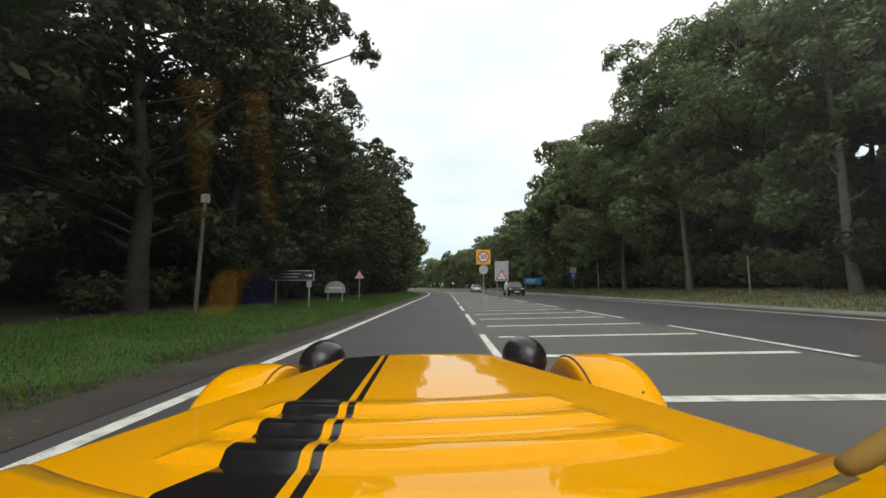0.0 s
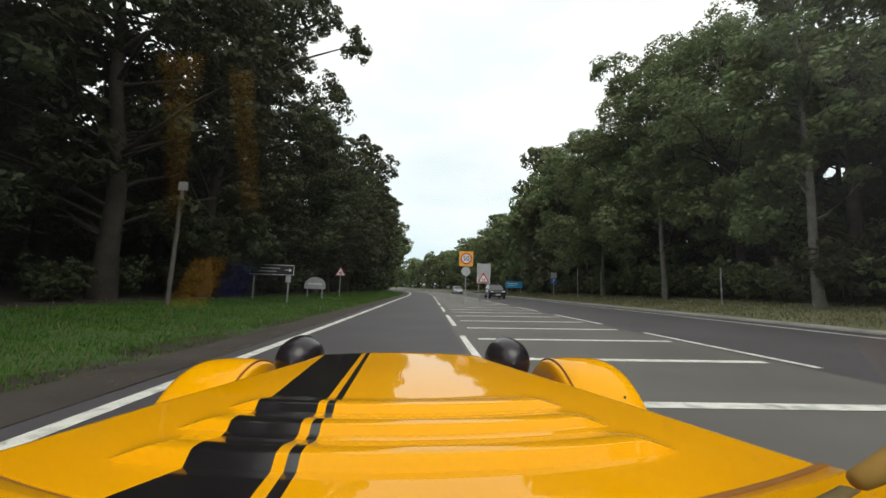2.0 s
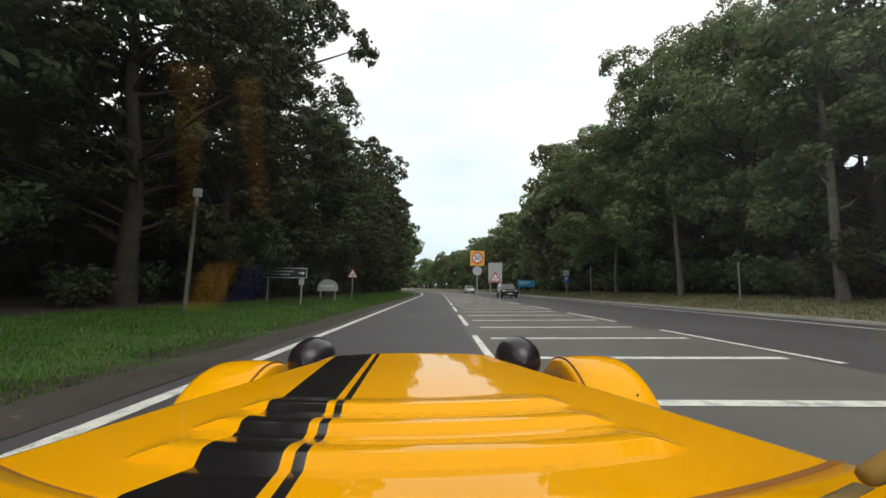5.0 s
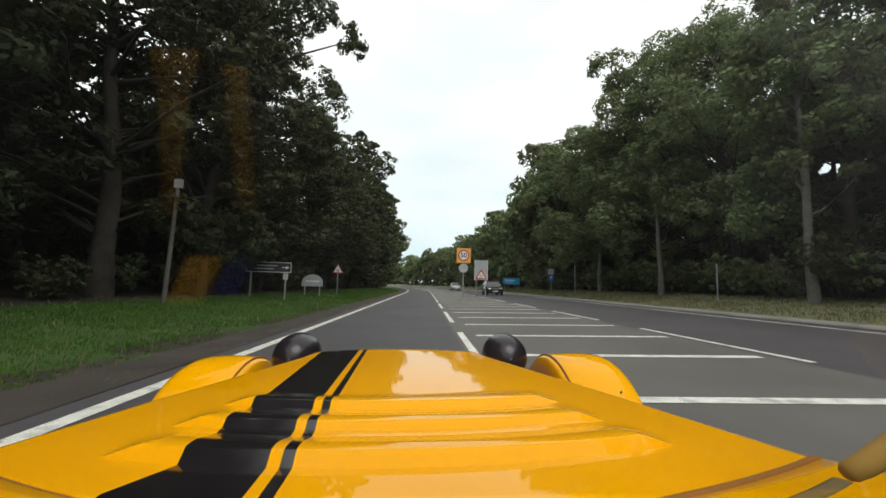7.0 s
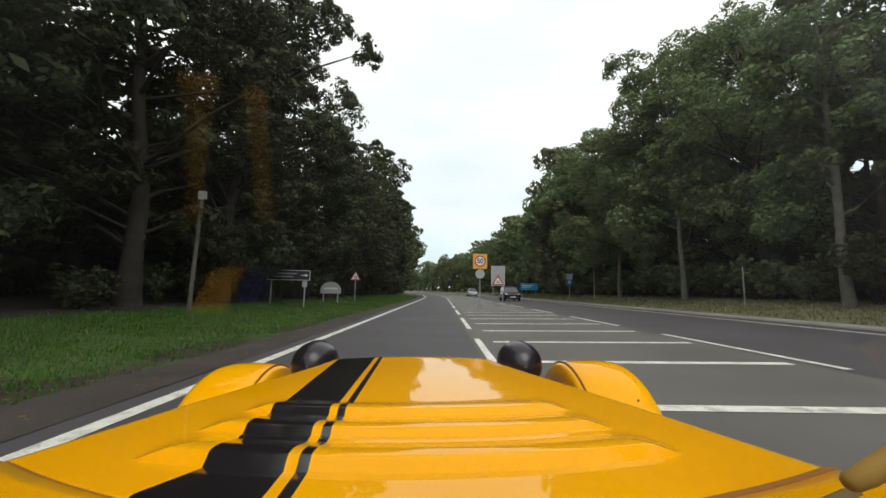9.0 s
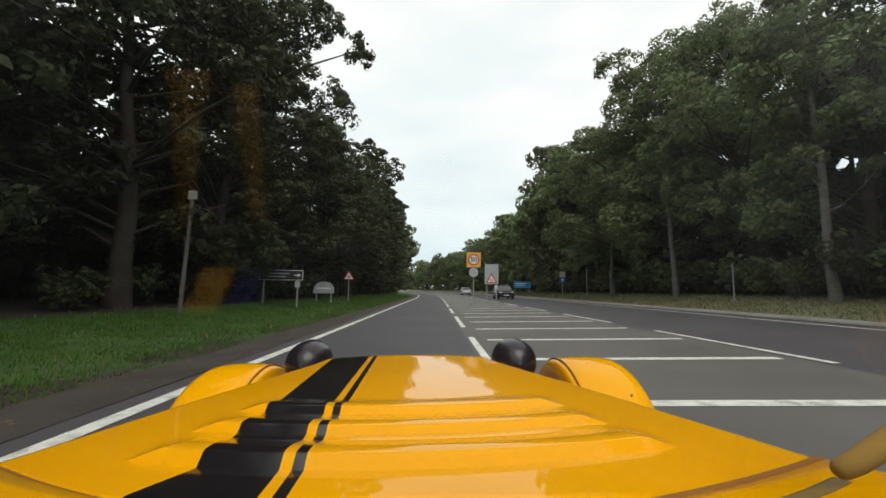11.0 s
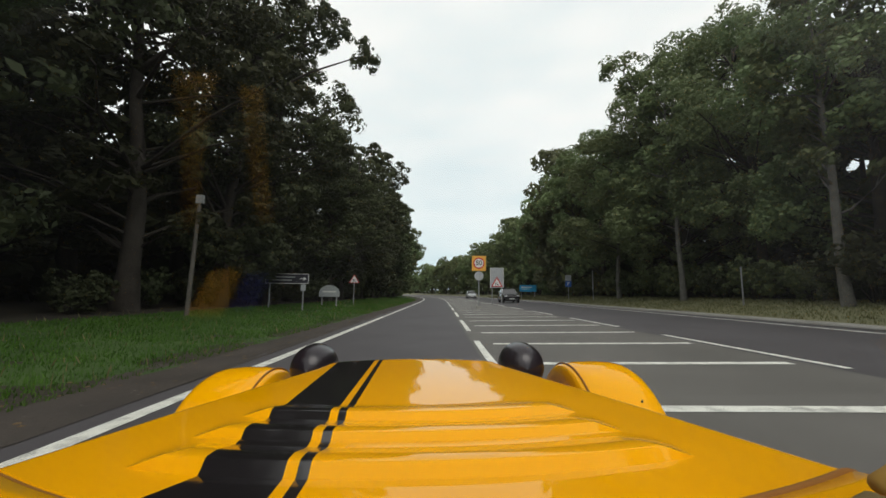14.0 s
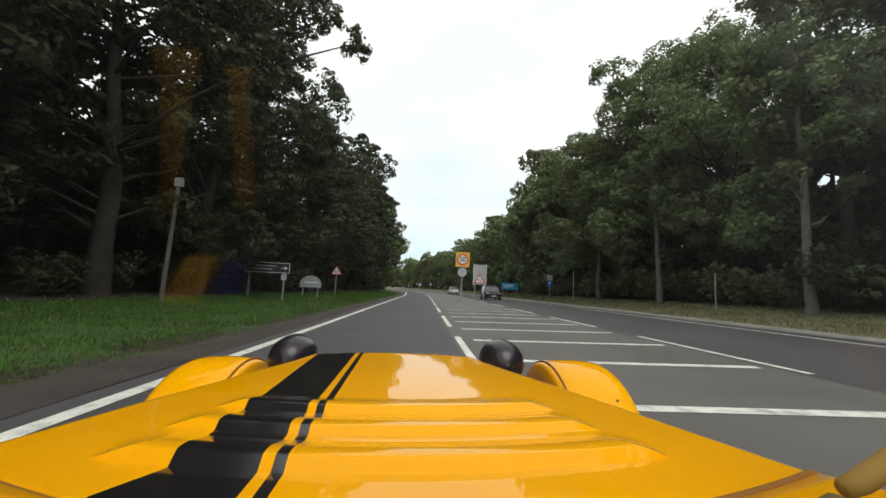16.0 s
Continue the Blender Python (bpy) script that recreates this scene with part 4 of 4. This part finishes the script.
def arrow(name, cx, cz, s, up, y, mat, parent):
    k = 1 if up else -1
    pts = [(-0.06, -0.5), (0.06, -0.5), (0.06, 0.1), (0.2, 0.1), (0, 0.5), (-0.2, 0.1), (-0.06, 0.1)]
    pts = [(cx + px * s, cz + k * pz * s) for px, pz in pts]
    return flat(name, pts if up else pts[::-1], y, 0.004, mat, parent)


def fifty_sign(x, y):
    e = stand("speed_limit_sign", x, y, "square yellow temporary 50 speed limit sign on a post", "road sign")
    tube("post", (0, 0, -0.2), (0, 0, 2.7), 0.038, 0.038, M_POST, e)
    flat("board", rect(0, 2.95, 0.92, 0.98), -0.06, 0.02, M_ORANGE, e, "yellow backing board")
    flat("disc", disc(0, 2.96, 0.36), -0.068, 0.006, M_WHITE, e, "white disc")
    ring("red_ring", 0, 2.96, 0.29, 0.37, -0.076, M_RED, e)
    lettering("50", 0, 2.96, 0.44, -0.078, M_BLACK, e)
    flat("repeater", disc(0, 2.12, 0.30), -0.052, 0.012, M_GREYBACK, e, "grey back of a round sign")
    box("base", (0, 0, 0.07), (0.34, 0.34, 0.2), M_KERB, e, 0.02)


def two_way_sign(x, y):
    e = stand("two_way_traffic_sign", x, y, "tall grey board with a red two-way traffic triangle", "road sign", -4)
    for px in (-0.42, 0.42):
        tube("post", (px, 0, -0.2), (px, 0, 3.1), 0.035, 0.035, M_POST, e)
    flat("board", rect(0, 2.35, 1.12, 1.75), -0.06, 0.02, M_GREYBACK, e, "grey backing board")
    for px in (-0.57, 0.57):
        box("board_edge", (px, -0.05, 2.35), (0.03, 0.05, 1.78), M_WHITE, e)
    flat("red_triangle", triangle(0, 1.85, 1.02), -0.070, 0.008, M_RED, e, "red border")
    flat("white_triangle", triangle(0, 1.84, 0.72), -0.078, 0.006, M_WHITE, e, "white centre")
    arrow("arrow", -0.085, 1.80, 0.32, True, -0.084, M_BLACK, e)
    arrow("arrow", 0.085, 1.80, 0.32, False, -0.084, M_BLACK, e)


def warning_sign(x, y):
    e = stand("warning_sign", x, y, "small triangular warning sign on a thin post", "road sign", 5)
    tube("post", (0, 0, -0.2), (0, 0, 2.0), 0.03, 0.03, M_POST, e)
    flat("red_triangle", triangle(0, 1.75, 0.75), -0.045, 0.01, M_RED, e, "red border")
    flat("white_triangle", triangle(0, 1.745, 0.58), -0.053, 0.006, M_WHITE, e, "white centre")
    arrow("arrow", -0.06, 1.72, 0.26, True, -0.059, M_BLACK, e)
    arrow("arrow", 0.06, 1.72, 0.26, False, -0.059, M_BLACK, e)


def direction_sign(x, y):
    e = stand("direction_sign", x, y, "long dark direction sign with a white arrow and border", "road sign", 6)
    for px in (-0.75, 0.72):
        tube("post", (px, 0, -0.2), (px, 0, 1.55), 0.035, 0.035, M_POST, e)
    flat("board", rect(0, 1.38, 1.9, 0.46), -0.05, 0.02, M_BROWN, e, "dark panel")
    for nm, r in (("border", rect(0, 1.595, 1.88, 0.022)), ("border", rect(0, 1.165, 1.88, 0.022)), ("border", rect(-0.93, 1.38, 0.022, 0.45)), ("border", rect(0.93, 1.38, 0.022, 0.45))):
        flat(nm, r, -0.056, 0.005, M_WHITE, e, "white border")
    pts = [(0.55, 1.365), (0.72, 1.365), (0.72, 1.30), (0.86, 1.38), (0.72, 1.46), (0.72, 1.395), (0.55, 1.395)]
    flat("arrow", pts, -0.058, 0.005, M_WHITE, e, "white arrow")
    for k in range(2):
        flat("word_bar", rect(-0.25, 1.45 - 0.14 * k, 1.2 - 0.3 * k, 0.05), -0.057, 0.005, M_GREYBACK, e)
    flat("small_plate", rect(0.72, 0.98, 0.22, 0.28), -0.05, 0.012, M_GREYBACK, e, "small pale plate")


def parking_sign(x, y):
    e = stand("parking_sign", x, y, "blue parking sign on a grey post", "road sign", -5)
    tube("post", (0, 0, -0.2), (0, 0, 2.5), 0.035, 0.035, M_POST, e)
    flat("upper_plate", rect(0, 2.2, 0.62, 0.6), -0.05, 0.015, M_GREYBACK, e, "grey plate")
    flat("blue_plate", rect(0, 1.55, 0.62, 0.62), -0.05, 0.015, M_BLUE, e, "blue plate")
    lettering("P", 0, 1.55, 0.5, -0.056, M_WHITE, e)


def blue_board(x, y):
    e = stand("notice_board", x, y, "wide bright blue board on two posts", "board", -6)
    for px in (-0.95, 0.95):
        tube("post", (px, 0, -0.2), (px, 0, 1.9), 0.04, 0.04, M_POST, e)
    flat("board", rect(0, 1.4, 2.4, 0.95), -0.06, 0.03, M_CYAN, e, "bright blue panel")
    flat("word_bar", rect(-0.2, 1.55, 1.5, 0.12), -0.066, 0.005, M_WHITE, e)
    flat("word_bar", rect(-0.35, 1.3, 1.2, 0.07), -0.066, 0.005, M_WHITE, e)


def arched_sign(x, y):
    e = stand("village_sign", x, y, "pale arched sign board on two short posts", "road sign", 6)
    for px in (-0.42, 0.42):
        tube("post", (px, 0, -0.2), (px, 0, 0.7), 0.04, 0.04, M_POST, e)
    pts = [(-0.6, 0.55), (0.6, 0.55)] + [(0.6 * math.cos(math.pi * k / 14), 0.75 + 0.5 * math.sin(math.pi * k / 14)) for k in range(15)]
    flat("board", pts, -0.06, 0.03, M_GREYBACK, e, "pale grey arched board")
    flat("word_bar", rect(0, 0.85, 0.8, 0.09), -0.066, 0.005, M_WHITE, e)


def timber_pole(x, y, tall, label, leanx=0.0):
    e = stand("pole", x, y, label, "pole")
    tube("shaft", (0, 0, -0.3), (leanx, 0, tall), 0.065, 0.05, M_TIMBER, e)
    box("cap", (leanx, 0, tall - 0.12), (0.22, 0.1, 0.26), M_POST, e, 0.01)


def slim_post(x, y, tall):
    e = stand("marker_post", x, y, "slim pale grey metal post on the verge", "post", group="verge posts")
    tube("shaft", (0, 0, -0.2), (0, 0, tall), 0.035, 0.03, M_STEEL, e)
    tube("cap", (0, 0, tall), (0, 0, tall + 0.03), 0.04, 0.02, M_BLACK, e)


fifty_sign(2.45, 24.5)
two_way_sign(4.9, 33)
warning_sign(-6.3, 27)
direction_sign(-7.0, 17)
parking_sign(13.6, 40)
blue_board(12.6, 54)
arched_sign(-6.7, 22.5)
timber_pole(-7.4, 11.0, 3.6, "weathered timber pole with a small box at the wood edge", 0.10)
slim_post(13.4, 16.6, 1.75)
slim_post(13.4, 33.0, 2.6)


# ---- other traffic, standing ----
def hatchback(x, y, turn, paint, label):
    """A small car: lofted body, glasshouse, wheels, lamps."""
    bx, by, bz = at(x, y)
    e = empty("car", pose(bx, by, bz, 0, math.degrees(math.atan(-0.025)), turn), label, "car")
    prof = [(-1.95, 0.42, 0.62, 0.70), (-1.85, 0.24, 0.78, 0.80), (-1.35, 0.20, 0.88, 0.84), (-0.75, 0.20, 0.95, 0.85), (0.6, 0.20, 0.98, 0.85), (1.4, 0.20, 0.98, 0.84), (1.85, 0.25, 0.92, 0.80), (1.95, 0.42, 0.80, 0.72)]
    vs, fs = [], []
    for py, z0, z1, w in prof:
        zm = (z0 + z1) / 2
        vs += [(-w * 0.85, py, z0), (-w, py, z0 + 0.1), (-w, py, zm + 0.08), (-w * 0.92, py, z1), (w * 0.92, py, z1), (w, py, zm + 0.08), (w, py, z0 + 0.1), (w * 0.85, py, z0)]
    for j in range(len(prof) - 1):
        for k in range(8):
            a, b = j * 8 + k, j * 8 + (k + 1) % 8
            fs.append((a, b, b + 8, a + 8))
    n = len(prof) * 8
    fs += [tuple(range(7, -1, -1)), tuple(range(n - 8, n))]
    body = mesh_ob("body", vs, fs, paint, e, False)
    b = body.modifiers.new("edges", "BEVEL")
    b.width, b.segments = 0.05, 2
    cab = [(-0.95, 0.93, 0.78, 0.78), (-0.25, 1.42, 0.60, 0.60), (1.0, 1.46, 0.60, 0.60), (1.75, 0.95, 0.76, 0.76)]
    vs = []
    for py, z, w, _ in cab:
        vs += [(-w, py, z), (w, py, z)]
    fs = [(0, 1, 3, 2), (2, 3, 5, 4), (4, 5, 7, 6), (0, 2, 4, 6), (1, 7, 5, 3)]
    mesh_ob("glasshouse", vs, fs, M_DARKGLASS, e, False, "dark windows")
    box("roof", (0, 0.38, 1.46), (1.18, 1.3, 0.05), paint, e, 0.02)
    for s in (-1, 1):
        box("door_mirror", (s * 0.92, -0.7, 1.0), (0.16, 0.1, 0.11), paint, e, 0.03)
        box("headlamp", (s * 0.60, -1.86, 0.68), (0.30, 0.12, 0.14), M_GLASS, e, 0.03)
        box("tail_lamp", (s * 0.66, 1.90, 0.85), (0.16, 0.06, 0.24), M_RED, e, 0.02)
    for s in (-1, 1):
        for py in (-1.22, 1.25):
            wheel(s * 0.74, py, 0.30, 0.19, e)
    box("bumper", (0, -1.93, 0.36), (1.3, 0.08, 0.16), M_BLACK, e, 0.03)
    box("plate_bar", (0, -1.978, 0.42), (0.5, 0.012, 0.1), M_WHITE, e)
    return e


M_SILVER = car_paint("silver_paint", (0.50, 0.52, 0.53))
M_BLACKCAR = car_paint("black_paint", (0.015, 0.015, 0.017))
hatchback(6.5, 72, 3, M_SILVER, "silver hatchback on the far lane, facing us")
hatchback(7.0, 39, 0, M_BLACKCAR, "black hatchback on the far lane, facing us")


# ---- litter along the road edge ----
def scatter(name, n, x0, x1, y0, y1, size, mat, label, flat_z=0.5):
    """Small uneven stones or curled leaves lying about."""
    vs, fs = [], []
    for k in range(n):
        x, y = rng.uniform(x0, x1), y0 + (y1 - y0) * rng.uniform(0, 1) ** 1.7
        r = size * rng.uniform(0.5, 1.5)
        bx, by, bz = at(x, y, 0.008)
        a = rng.uniform(0, 6.28)
        b = len(vs)
        for q in range(4):
            t = a + q * 1.571
            rr = r * rng.uniform(0.7, 1.2)
            vs.append((bx + rr * math.cos(t), by + rr * math.sin(t), bz))
        vs.append((bx, by, bz + r * flat_z))
        fs += [(b + q, b + (q + 1) % 4, b + 4) for q in range(4)]
    return tagged(mesh_ob(name, vs, fs, mat), label, "litter", kind="stuff")


M_STONE = noise_mat("small_stones", (0.07, 0.06, 0.055), (0.19, 0.17, 0.15), 5, 60, 0.9)
M_DEADLEAF = noise_mat("fallen_leaves", (0.07, 0.045, 0.02), (0.20, 0.13, 0.06), 5, 40, 0.8)
scatter("stones", 700, -4.2, -2.95, 0, 40, 0.012, M_STONE, "small stones in the grit at the road edge")
scatter("fallen_leaves", 600, -5.2, -3.0, 0, 40, 0.03, M_DEADLEAF, "brown fallen leaves along the road edge", 0.25)
